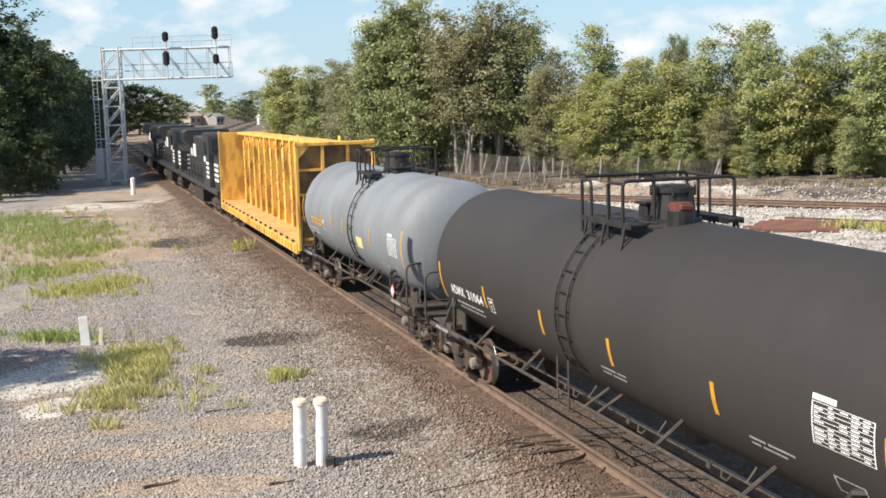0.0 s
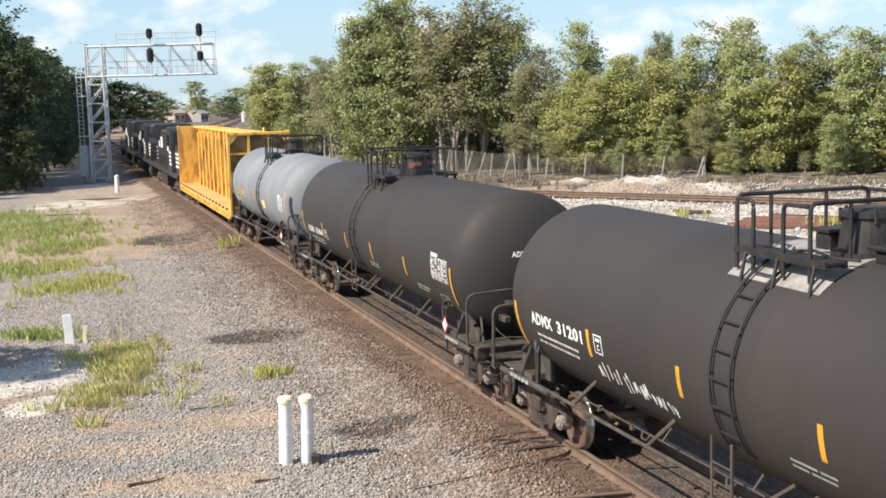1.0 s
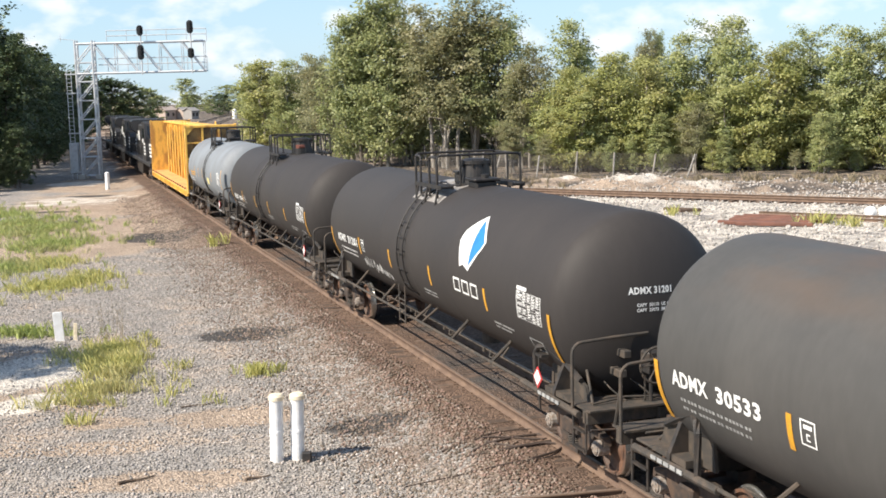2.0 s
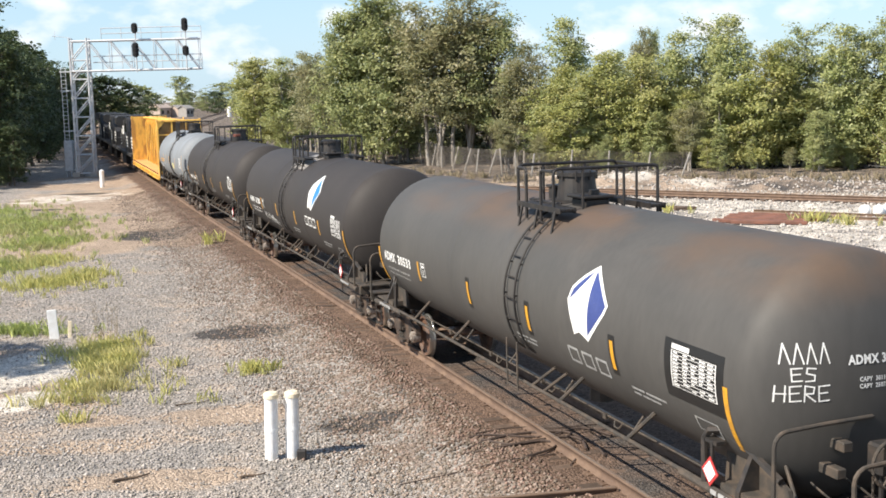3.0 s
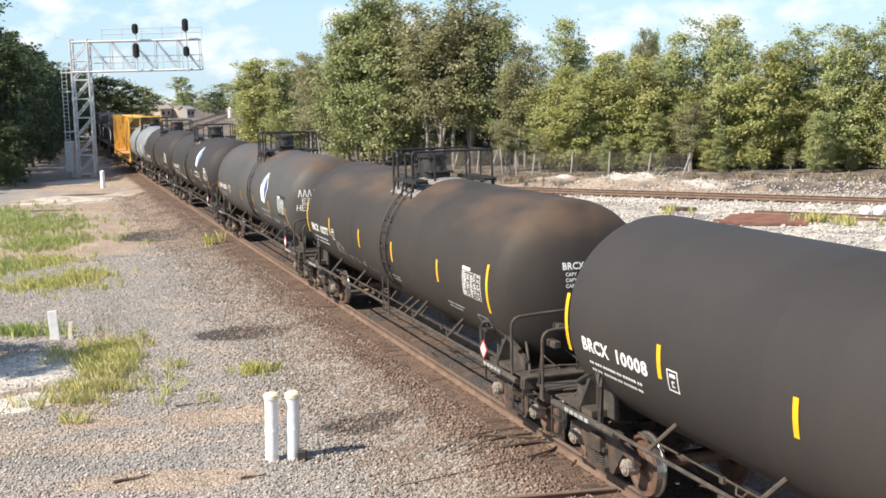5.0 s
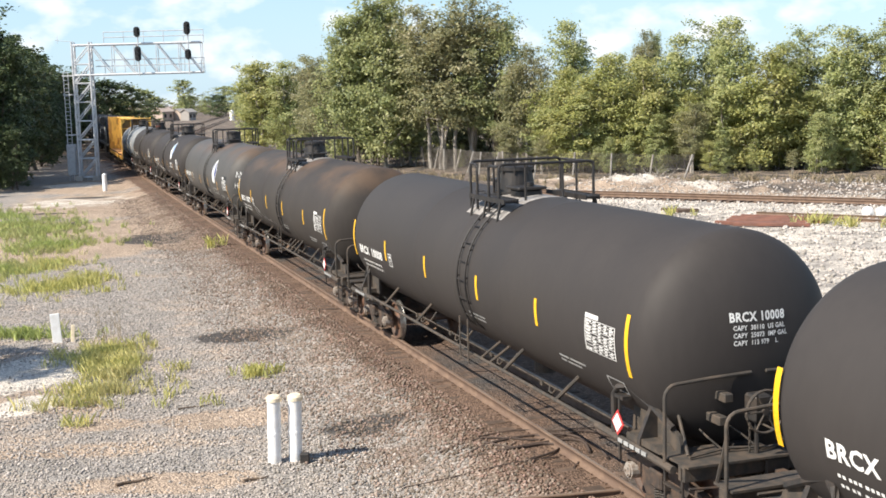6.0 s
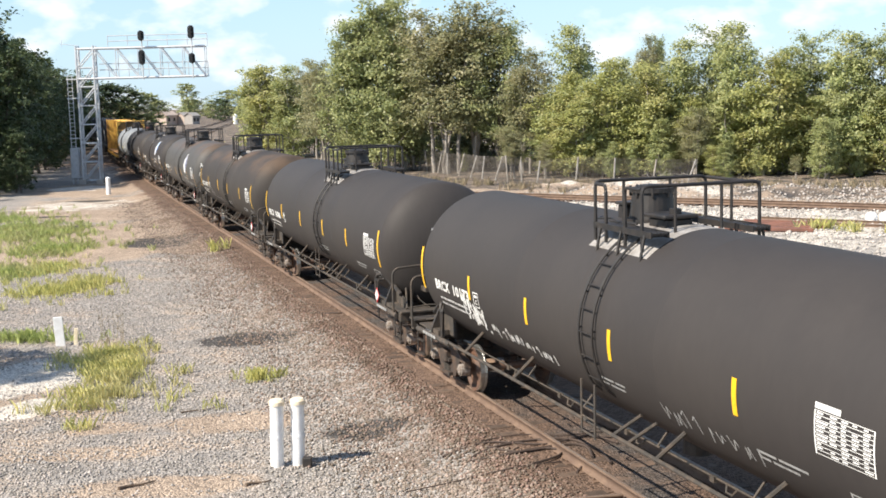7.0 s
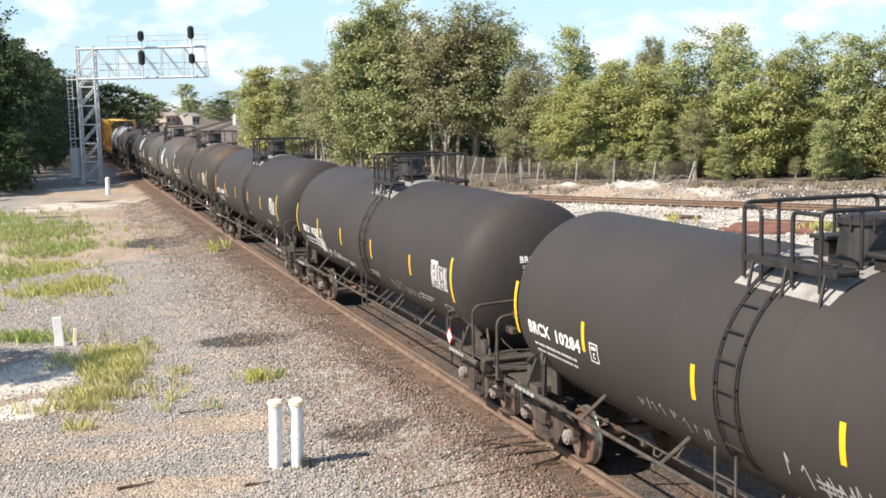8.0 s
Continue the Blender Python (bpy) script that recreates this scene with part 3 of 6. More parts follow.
def shell_mesh(half, material):
    """The tank: a cylinder with 2:1 dished heads and shallow weld beads."""
    head = 0.74
    prof = []
    for i in range(13):
        a = math.pi / 2 * i / 12
        prof.append((half - head + head * math.cos(a), R_TANK * math.sin(a)))
    for q in (2.46, 0.02, -2.46):
        prof += [(q + 0.03, R_TANK), (q + 0.012, R_TANK + 0.002), (q - 0.012, R_TANK + 0.002), (q - 0.03, R_TANK)]
    prof += [(-x, r) for x, r in prof[:13][::-1]]
    seg = 72
    v, f = [], []
    for x, r in prof:
        for j in range(seg):
            a = 2 * math.pi * j / seg
            v.append((x, r * math.cos(a), Z_TANK + r * math.sin(a)))
    for i in range(len(prof) - 1):
        for j in range(seg):
            f.append((i * seg + j, (i + 1) * seg + j, (i + 1) * seg + (j + 1) % seg, i * seg + (j + 1) % seg))
    me = from_arrays("shell", v, f, material)
    me.polygons.foreach_set("use_smooth", [True] * len(me.polygons))
    return me


def strip(bm, x0, x1, a0, a1, lift=0.005, n=10, nx=1):
    """A thin curved plate lying on the shell."""
    rows = []
    for i in range(n + 1):
        a = a0 + (a1 - a0) * i / n
        rows.append([bm.verts.new(on_shell(x0 + (x1 - x0) * k / nx, a, R_TANK + lift)) for k in range(nx + 1)])
    for A, B in zip(rows, rows[1:]):
        for k in range(nx):
            bm.faces.new((A[k], A[k + 1], B[k + 1], B[k]))
    bmesh.ops.recalc_face_normals(bm, faces=bm.faces)
    return bm


def lettering(text, size, x, ang, lift=0.006, squeeze=1.0, heavy=0.0, flat=False, fit=0.0):
    """Stencilled words on the shell, reading from the front of the car to its rear. x, ang: lower start."""
    cu = bpy.data.curves.new("text", "FONT")
    cu.body, cu.size, cu.offset, cu.resolution_u = text, size / 0.69, heavy, 2
    cu.space_character = 1.08
    ob = new("text", cu)
    me = bpy.data.meshes.new_from_object(ob.evaluated_get(bpy.context.evaluated_depsgraph_get()))
    bpy.data.objects.remove(ob)
    bm = BM()
    bm.from_mesh(me)
    bpy.data.meshes.remove(me)
    for k in range(1, 6):
        bmesh.ops.bisect_plane(bm, geom=bm.verts[:] + bm.edges[:] + bm.faces[:], plane_co=(0, size * k / 6, 0), plane_no=(0, 1, 0))
    if flat:
        return bm
    if fit:
        squeeze = fit / max(v.co.x for v in bm.verts)
    for v in bm.verts:
        v.co = on_shell(x - v.co.x * squeeze, ang + math.degrees(v.co.y / R_TANK), R_TANK + lift)
    bmesh.ops.recalc_face_normals(bm, faces=bm.faces)
    return bm


def bars(bm, x, ang, widths, h, pitch, lift=0.006, gap=0.05, rnd=None):
    """Rows of small plain bars in place of fine print."""
    for i, row in enumerate(widths):
        q = x
        for w in row:
            strip(bm, q, q - w, ang - i * pitch, ang - i * pitch - h, lift, 1)
            q -= w + gap
    return bm


def scribble(seed, x0, x1, a0, a1, n, w=0.022, tall=1.0, place=None):
    """A spray-painted scrawl of loose strokes on the shell."""
    r = random.Random(seed)
    put = place or (lambda x, a: on_shell(x, a, R_TANK + .009))
    bm = BM()
    for i in range(n):
        u = x0 + (x1 - x0) * (i + r.random() * .6) / n
        a = a0 + (a1 - a0) * (i / n) + r.uniform(-2, 2)
        wide = (x1 - x0) / n * r.uniform(.5, .85)
        da = r.uniform(6, 11) * tall
        shape = r.choice((((0, -.5), (.25, .4), (.5, -.3), (.75, .5), (1, -.4)), ((0, .4), (.35, -.5), (.7, .3), (1, -.1)), ((.1, -.5), (.3, .5), (.5, .1)), ((0, .2), (.4, .5), (.6, -.5))))
        pts = [(u + wide * p + r.uniform(-.012, .012), a + da * q) for p, q in shape]
        for (xa, aa), (xb, ab) in zip(pts, pts[1:]):
            sx, sa = xb - xa, radians(ab - aa) * R_TANK if place is None else (ab - aa) * .018
            ln = math.hypot(sx, sa) + 1e-6
            ox, oa = -sa / ln * w / 2, sx / ln * w / 2
            oa = math.degrees(oa / R_TANK) if place is None else oa / .018
            va = [bm.verts.new(put(xa + d * ox, aa + d * oa)) for d in (-1, 1)]
            vb = [bm.verts.new(put(xb + d * ox, ab + d * oa)) for d in (-1, 1)]
            bm.faces.new((va[0], va[1], vb[1], vb[0]))
    bmesh.ops.recalc_face_normals(bm, faces=bm.faces)
    return bm


# --- truck with its side frames, springs and wheel sets, built once and shared ---
def wheel_set_mesh():
    bm = BM()
    prof = [(0.0, 0.16), (0.10, 0.16), (0.105, 0.13), (0.06, 0.22), (0.045, 0.36), (0.005, 0.41), (0.0, 0.49), (0.03, 0.49), (0.035, 0.462), (0.135, 0.452), (0.135, 0.405), (0.085, 0.38), (0.075, 0.24), (0.125, 0.17), (0.13, 0.0)]
    seg = 28
    for side in (1, -1):
        rings = []
        for w, r in prof:
            y = side * (0.68 + w)
            rings.append([bm.verts.new((max(r, .004) * math.cos(2 * math.pi * j / seg), y, max(r, .004) * math.sin(2 * math.pi * j / seg))) for j in range(seg)])
        for i, (A, B) in enumerate(zip(rings, rings[1:])):
            for j in range(seg):
                fc = bm.faces.new((A[j], A[(j + 1) % seg], B[(j + 1) % seg], B[j]))
                fc.material_index = 1 if i in (6, 7, 8) else 0
    rod(bm, (0, -0.75, 0), (0, 0.75, 0), 0.085, 14)
    bmesh.ops.recalc_face_normals(bm, faces=bm.faces)
    return finish("wheel_set", bm, [WHEEL_STEEL, TREAD])


WHEEL_SET = wheel_set_mesh()


def bearing_mesh():
    bm = BM()
    rod(bm, (0, 0.92, 0), (0, 1.10, 0), 0.125, 14)
    rod(bm, (0, 1.10, 0), (0, 1.125, 0), 0.095, 14)
    for k in range(3):
        a = k * 2.094
        rod(bm, (0.055 * math.cos(a), 1.12, 0.055 * math.sin(a)), (0.055 * math.cos(a), 1.145, 0.055 * math.sin(a)), 0.018, 6)
    return finish("bearing_cap", bm, CAP)


BEARING = bearing_mesh()


def side_frame_mesh(base):
    h = base / 2
    bm = BM()
    out = [(-h - 0.20, 0.52), (-h - 0.17, 0.66), (-h + 0.12, 0.71), (-0.50, 0.86), (0.50, 0.86), (h - 0.12, 0.71), (h + 0.17, 0.66), (h + 0.20, 0.52),
           (h + 0.12, 0.50), (h + 0.12, 0.585), (h - 0.16, 0.60), (h - 0.30, 0.42), (0.42, 0.21), (-0.42, 0.21), (-h + 0.30, 0.42), (-h + 0.16, 0.60), (-h - 0.12, 0.585), (-h - 0.12, 0.50)]
    prism(bm, out, "y", 0.93, 1.05)
    return finish("side_frame", bm, TRUCK_BROWN)


SIDE_FRAME = side_frame_mesh(1.778)
SIDE_FRAME_LONG = side_frame_mesh(1.9)


def coil_mesh():
    bm = BM()
    pts = [(0.058 * math.cos(a), 0.058 * math.sin(a), 0.28 + 0.22 * a / (12 * math.pi)) for a in np.linspace(0, 12 * math.pi, 73)]
    tube(bm, pts, 0.014, 5)
    return finish("spring", bm, STEEL_DUSTY)


COIL = coil_mesh()
WHEELS = []


def truck(car, x, name="truck", axles=(-0.889, 0.889), frame_mesh=None, turn=1):
    """A truck under a car: bolster as its body, with frames, springs, bearings and turning wheel sets below it."""
    bm = BM()
    box(bm, (0, 0, 0.60), (0.36, 2.35, 0.26), bevel=0.03)
    box(bm, (0, 0, 0.80), (0.30, 0.9, 0.14))
    for sy in (1, -1):
        box(bm, (0, sy * 0.99, 0.53), (0.52, 0.26, 0.06))
        box(bm, (0, sy * 1.0, 0.25), (0.62, 0.28, 0.07))
        for sx in (-1, 1):
            rod(bm, (sx * 0.42, sy * 0.60, 0.5), (sx * 0.42, sy * 0.86, 0.42), 0.035)
            box(bm, (sx * 0.40, sy * 0.76, 0.46), (0.07, 0.11, 0.34))
    rod(bm, (-0.35, -0.9, 0.38), (-0.35, 0.9, 0.38), 0.035)
    rod(bm, (0.35, -0.9, 0.38), (0.35, 0.9, 0.38), 0.035)
    t = part(name, bm, TRUCK_BROWN, car, "dusty brown cast steel truck")
    t.location = (x, 0, 0)
    for sy in (1, -1):
        share("side_frame", new_data(frame_mesh or SIDE_FRAME), t, Matrix() if sy > 0 else pose(0, 0, 0, 0, 0, 180))
        for dx, dy in ((-.15, .93), (0, .93), (.15, .93), (-.08, 1.05), (.08, 1.05)):
            share("spring", new_data(COIL), t, pose(dx, sy * dy, 0))
    for a in axles:
        w = share("wheel_set", new_data(WHEEL_SET), t, pose(a, 0, 0.457))
        WHEELS.append((w, a, turn))
        for sy in (1, -1):
            share("bearing_cap", new_data(BEARING), t, pose(a, 0, 0.457) if sy > 0 else pose(a, 0, 0.457, 0, 0, 180))
    return t


class new_data:
    """Carries a mesh to share()."""

    def __init__(self, data):
        self.data = data


def end_gear(car, half, sgn, brake=False):
    """What sits at one end of a tank car: stub sill, coupler, steps, handrails, saddle."""
    e = half  # pulling face of the coupler
    S = lambda x: sgn * x
    bm = BM()
    box(bm, (S(e - 1.75), 0, 0.93), (2.5, 0.36, 0.34), bevel=0.02)
    part("stub_sill", bm, STEEL_BLACK, car)
    bm = BM()
    q = 0.20 if sgn > 0 else 0.62
    box(bm, (S(e - q), 0, 1.02), (0.16, 2.74, 0.22), bevel=0.015)
    box(bm, (S(e - q - .02), 0, 1.14), (0.42, 2.74, 0.03))
    part("end_beam", bm, STEEL_DUSTY, car, "dusty steel end beam")
    for sy in (1, -1):
        part("end_deck", box(BM(), (S(e - 0.98), sy * 0.93, 1.12), (0.56, 0.84, 0.035), bevel=.006), STEEL_DUSTY, car)
    bm = BM()
    box(bm, (S(e - 0.34), 0, 0.88), (0.55, 0.13, 0.15))
    box(bm, (S(e - 0.02), 0.05, 0.88), (0.22, 0.24, 0.26), bevel=0.05)
    rod(bm, (S(e - 0.45), 0.1, 0.78), (S(e - 0.45), 1.35, 0.86), 0.018)
    part("coupler", bm, TRUCK_BROWN, car)
    part("air_hose", tube(BM(), [(S(e - .5), .35, .85), (S(e - .3), .33, .62), (S(e - .05), .25, .52), (S(e + .1), .1, .55)], 0.03), GEAR_BLACK, car)
    for sy in (1, -1):
        # the tall corner rail that bends over and runs across the end
        x = S(e - (0.36 if sgn > 0 else 0.96))
        arc = [(x, sy * 1.41, 0.98), (x, sy * 1.41, 1.93)]
        arc += [(x, sy * (1.41 - 0.17 * (1 - math.cos(a))), 1.93 + 0.17 * math.sin(a)) for a in (0.4, 0.8, 1.2, 1.57)]
        arc += [(x, sy * 0.75, 2.13), (x, sy * 0.12, 2.15), (x - S(0.25), sy * 0.08, 2.15)]
        part("handrail", tube(BM(), arc, 0.026, 8), STEEL_DUSTY, car)
        if sgn > 0:
            part("rail_brace", rod(BM(), (x, sy * 1.40, 1.80), (S(e - .02), sy * 1.33, 1.12), 0.028, 6), STEEL_DUSTY, car)
        bm = BM()
        for dx in (0.60, 1.05):
            box(bm, (S(e - dx), sy * 1.36, 0.78), (0.045, 0.02, 0.62))
        for z in (0.49, 0.78):
            box(bm, (S(e - 0.83), sy * 1.36, z), (0.45, 0.06, 0.03))
        part("corner_step", bm, STEEL_BLACK, car)
        # the saddle: arched flange over a dusty web plate that slopes down towards the end
        bm = BM()
        prism(bm, [(S(e - 0.98), 1.10), (S(e - 1.10), 1.36), (S(e - 1.55), 1.55), (S(e - 2.15), 1.78), (S(e - 2.32), 1.74), (S(e - 2.40), 1.10)], "y", sy * 1.08, sy * 1.13)
        prism(bm, [(S(e - 1.15), 1.12), (S(e - 1.32), 1.20), (S(e - 2.1), 1.20), (S(e - 2.1), 1.10)], "y", sy * 1.14, sy * 1.38)
        part("saddle_plate", bm, STEEL_DUSTY, car, "dusty tan steel saddle plate")
        bm = BM()
        tube(bm, [(S(e - 2.42), sy * 1.40, 1.10), (S(e - 2.43), sy * 1.40, 1.66), (S(e - 2.34), sy * 1.38, 1.78), (S(e - 2.16), sy * 1.30, 1.82), (S(e - 1.7), sy * 1.22, 1.66), (S(e - 1.2), sy * 1.15, 1.44)], 0.05, 6)
        prism(bm, [(sy * 0.18, 0.80), (sy * 1.42, 1.02), (sy * 1.40, 1.20), (sy * 1.22, 1.62), (sy * 0.9, 1.29), (sy * 0.5, 1.09), (sy * 0.18, 1.02)], "x", S(e - 1.74), S(e - 1.66))
        part("saddle_flange", bm, STEEL_BLACK, car)
        bm = BM()
        rod(bm, (S(e - .75), sy * 1.40, 1.03), (S(e - 2.95), sy * 1.42, 1.08), 0.055)
        part("sill_tube", bm, STEEL_DUSTY, car)
    # white stencil along the sill under the saddle
    bm = BM()
    for k in range(5):
        box(bm, (S(e - 1.42 - .17 * k), 1.475, 1.075), (.13, .012, .055))
    part("sill_print", bm, WHITE_DULL, car)
    bm = BM()
    rod(bm, (S(e - .9), 1.1, 1.14), (S(e - 1.45), 0.95, 1.62), 0.024)
    rod(bm, (S(e - .8), -0.8, 1.14), (S(e - 1.3), -0.7, 1.62), 0.024)
    for k in range(4):
        tube(bm, [(S(e - .75), -.9 + .5 * k, 1.15), (S(e - .9), -.7 + .5 * k, 1.35), (S(e - 1.2), -.6 + .45 * k, 1.38)], 0.014, 5)
        tube(bm, [(S(e - .62), -.8 + .5 * k, .98), (S(e - .5), -.75 + .5 * k, .72), (S(e - .66), -.6 + .5 * k, .60), (S(e - .9), -.5 + .5 * k, .66)], 0.018, 5)
    tube(bm, [(S(e - .70), 1.2, 1.19), (S(e - .80), .6, 1.22), (S(e - .72), 0, 1.19), (S(e - .80), -.9, 1.2)], 0.02, 5)
    tagged(part("brake_piping", bm, STEEL_DUSTY, car), kind="stuff")
    if brake:
        bm = BM()
        c = Vector((S(e - 0.42), 0.25, 1.76))
        ring = [c + Vector((0, 0.28 * math.cos(a), 0.28 * math.sin(a))) for a in np.linspace(0, 2 * math.pi, 25)]
        tube(bm, ring, 0.020, 6)
        for a in np.linspace(0, 2 * math.pi, 7)[:-1]:
            rod(bm, c, c + Vector((0, 0.28 * math.cos(a), 0.28 * math.sin(a))), 0.013, 6)
        part("brake_wheel", bm, STEEL_DUSTY, car, "round hand brake wheel")
        bm = BM()
        box(bm, (S(e - 0.60), 0.25, 1.78), (0.26, 0.26, 0.36), bevel=.03)
        rod(bm, (S(e - .62), 0.25, 1.1), (S(e - .62), 0.25, 1.65), 0.03)
        rod(bm, (S(e - .5), .25, 1.76), (S(e - .40), .25, 1.76), .05, 10)
        part("brake_gear", bm, STEEL_BLACK, car)
        bm = BM()
        for k in range(9):
            box(bm, (S(e - .66), .33, 1.18 + .045 * k), (.012 + .018 * (k % 2), .03 - .018 * (k % 2), .04))
        part("chain", bm, STEEL_DUSTY, car)
        # pads on the head that carry the brake gear
        for dy, z in ((.52, 1.86), (.60, 1.56)):
            part("head_bracket", box(BM(), (S(e - 1.02), dy, z), (.34, .13, .12), bevel=.012), STEEL_DUSTY, car)
        bm = BM()
        box(bm, (0, 0, 0), (0.012, 0.26, 0.26), pose(S(e - .54), -.38, 1.38, 45, 0, 0))
        plac = part("end_placard", bm, RED_PLACARD, car, "red and white diamond placard")
        part("placard_face", box(BM(), (0, 0, 0), (0.012, 0.18, 0.18), pose(S(e - .53), -.38, 1.38, 45, 0, 0)), WHITE_PAINT, plac)


def platform(car, a, man, patch=None, red=False, span=1.5):
    """The gauging platform: decks on both sides, a square railing round them, manway and valves. a: its front edge; man: the manway."""
    b = a - span
    if patch:
        part("bare_patch", strip(BM(), a + 0.12, b - 0.25, 49, 131, 0.004, 14, 2), patch, car, "pale bare patch round the manway")
    for sy in (1, -1):
        lo_, hi_ = b - 0.32, a + 0.02
        mid, ln = (lo_ + hi_) / 2, hi_ - lo_
        bm = BM()
        for q in (lo_ + .1, mid, hi_ - .1):
            box(bm, (q, sy * .815, 3.94), (.05, .30, .03))
        for yy in (0.68, 0.95):
            box(bm, (mid, sy * yy, 3.96), (ln, 0.02, 0.09))
        for q in (lo_ + .2, mid, hi_ - .25):
            rod(bm, (q, sy * 0.95, 3.95), (q, sy * 1.03, 3.58), 0.025, 6)
        deck = part("walkway", bm, GEAR_BLACK, car, "black steel gauging platform")
        for k in range(5):
            part("slat", box(BM(), (mid, sy * (0.705 + 0.055 * k), 3.97), (ln, 0.035, 0.035)), GEAR_BLACK, deck)
    top = 4.62
    bend = 0.10

    def hoop(pts):
        """A pipe through the points with rounded corners."""
        P = [Vector(q) for q in pts]
        out = [P[0]]
        for u, v, w in zip(P, P[1:], P[2:]):
            d1, d2 = (u - v).normalized() * bend, (w - v).normalized() * bend
            out += [v + d1 * (1 - t) ** 2 + d2 * t * t for t in (0, .25, .5, .75, 1)]
        return tube(BM(), out + [P[-1]], 0.027, 8)
    # front and rear rails cross the car; the near side stays open for the ladder
    railing = part("railing", hoop([(a, .93, 3.72), (a, .93, top), (a, -.98, top), (a, -.98, 3.72)]), GEAR_BLACK, car, "bent steel pipe safety railing")
    part("top_rail", hoop([(b, .93, 3.72), (b, .93, top), (b, -.98, top), (b, -.98, 3.72)]), GEAR_BLACK, railing)
    part("top_rail", hoop([(a, -.98, top - .02), (b, -.98, top - .02)]), GEAR_BLACK, railing)
    part("top_rail", hoop([(a - .02, .93, top - .04), (a - .36, .93, top - .04), (a - .36, .93, 3.72)]), GEAR_BLACK, railing)
    part("top_rail", hoop([(b + .02, .93, top - .04), (b + .52, .93, top - .04), (b + .52, .93, 3.72)]), GEAR_BLACK, railing)
    for q, yy in ((a, .45), (b, .40), (a, -.35), (b, -.35), ((a + b) / 2, -.98)):
        part("railing_post", tube(BM(), [(q, yy, 3.74), (q, yy, top)], 0.024, 7), GEAR_BLACK, railing)
    bm = BM()
    rod(bm, (man, 0, 3.92), (man, 0, 4.02), 0.44, 28)
    rod(bm, (man, 0, 4.02), (man, 0, 4.42), 0.36, 28, r2=.31)
    rod(bm, (man, 0, 4.42), (man, 0, 4.49), 0.35, 28)
    rod(bm, (man, 0, 4.49), (man, 0, 4.53), 0.30, 28, r2=.20)
    for k in range(8):
        an = k * math.pi / 4 + .3
        rod(bm, (man + .335 * math.cos(an), .335 * math.sin(an), 4.36), (man + .335 * math.cos(an), .335 * math.sin(an), 4.52), 0.022, 6)
    part("manway", bm, GEAR_BLACK, car, "dark bolted manway dome")
    bm = BM()
    box(bm, (man + .60, .05, 4.07), (0.28, 0.36, 0.24), bevel=.03)
    box(bm, (man + .60, .05, 4.21), (0.34, 0.42, 0.05), bevel=.01)
    part("valve_box", bm, GEAR_BLACK, car)
    bm = BM()
    if red:
        rod(bm, (man - 0.62, 0.2, 3.9), (man - 0.62, 0.2, 4.18), 0.20, 14)
    else:
        box(bm, (man - .78, .12, 4.02), (.52, .46, .16), bevel=.03)
    valve = part("relief_valve", bm, GEAR_BLACK, car)
    bm = BM()
    if red:
        rod(bm, (man - 0.62, 0.2, 4.18), (man - 0.62, 0.2, 4.30), 0.17, 10)
        box(bm, (man - 0.62, 0.2, 4.24), (.40, .22, .09), bevel=.02)
    else:
        box(bm, (man - .78, .12, 4.13), (.66, .58, .06), bevel=.02)
        rod(bm, (man - .92, .12, 4.15), (man - .92, .12, 4.24), .09, 10)
    part("valve_cap", bm, RED_VALVE if red else GEAR_BLACK, valve)
    bm = BM()
    tube(bm, [(man + .75, .5, 4.0), (man + .55, .66, 4.0), (man + .2, .60, 4.03), (man - .2, .66, 4.0), (man - .55, .55, 4.0)], 0.018, 6)
    part("hose", bm, GEAR_BLACK, car)


def ladder(car, x, half_w=0.225):
    """The curved side ladder on its stand-offs, and the straight step ladder that hangs below it."""
    bm = BM()
    lift = 0.055
    for sx in (-1, 1):
        w = x + sx * half_w
        tube(bm, [on_shell(w, a, R_TANK + lift) for a in np.linspace(62, -32, 22)] + [on_shell(w, -38, R_TANK)], 0.020, 6)
        for a in (45, 22, 2, -16):
            rod(bm, on_shell(w, a, R_TANK - 0.01), on_shell(w, a, R_TANK + lift), 0.014, 6)
    for a in range(52, -30, -13):
        rod(bm, on_shell(x - half_w, a, R_TANK + lift), on_shell(x + half_w, a, R_TANK + lift), 0.013, 6)
    part("ladder", bm, GEAR_BLACK, car, "curved black side ladder")
    bm = BM()
    for sx in (-1, 1):
        box(bm, (x + sx * half_w, 1.53, 1.36), (0.045, 0.02, 0.82))
    for z in (0.99, 1.22, 1.45):
        rod(bm, (x - half_w, 1.53, z), (x + half_w, 1.53, z), 0.015, 6)
    part("step_ladder", bm, STEEL_DUSTY, car, "dusty straight steps below the ladder")


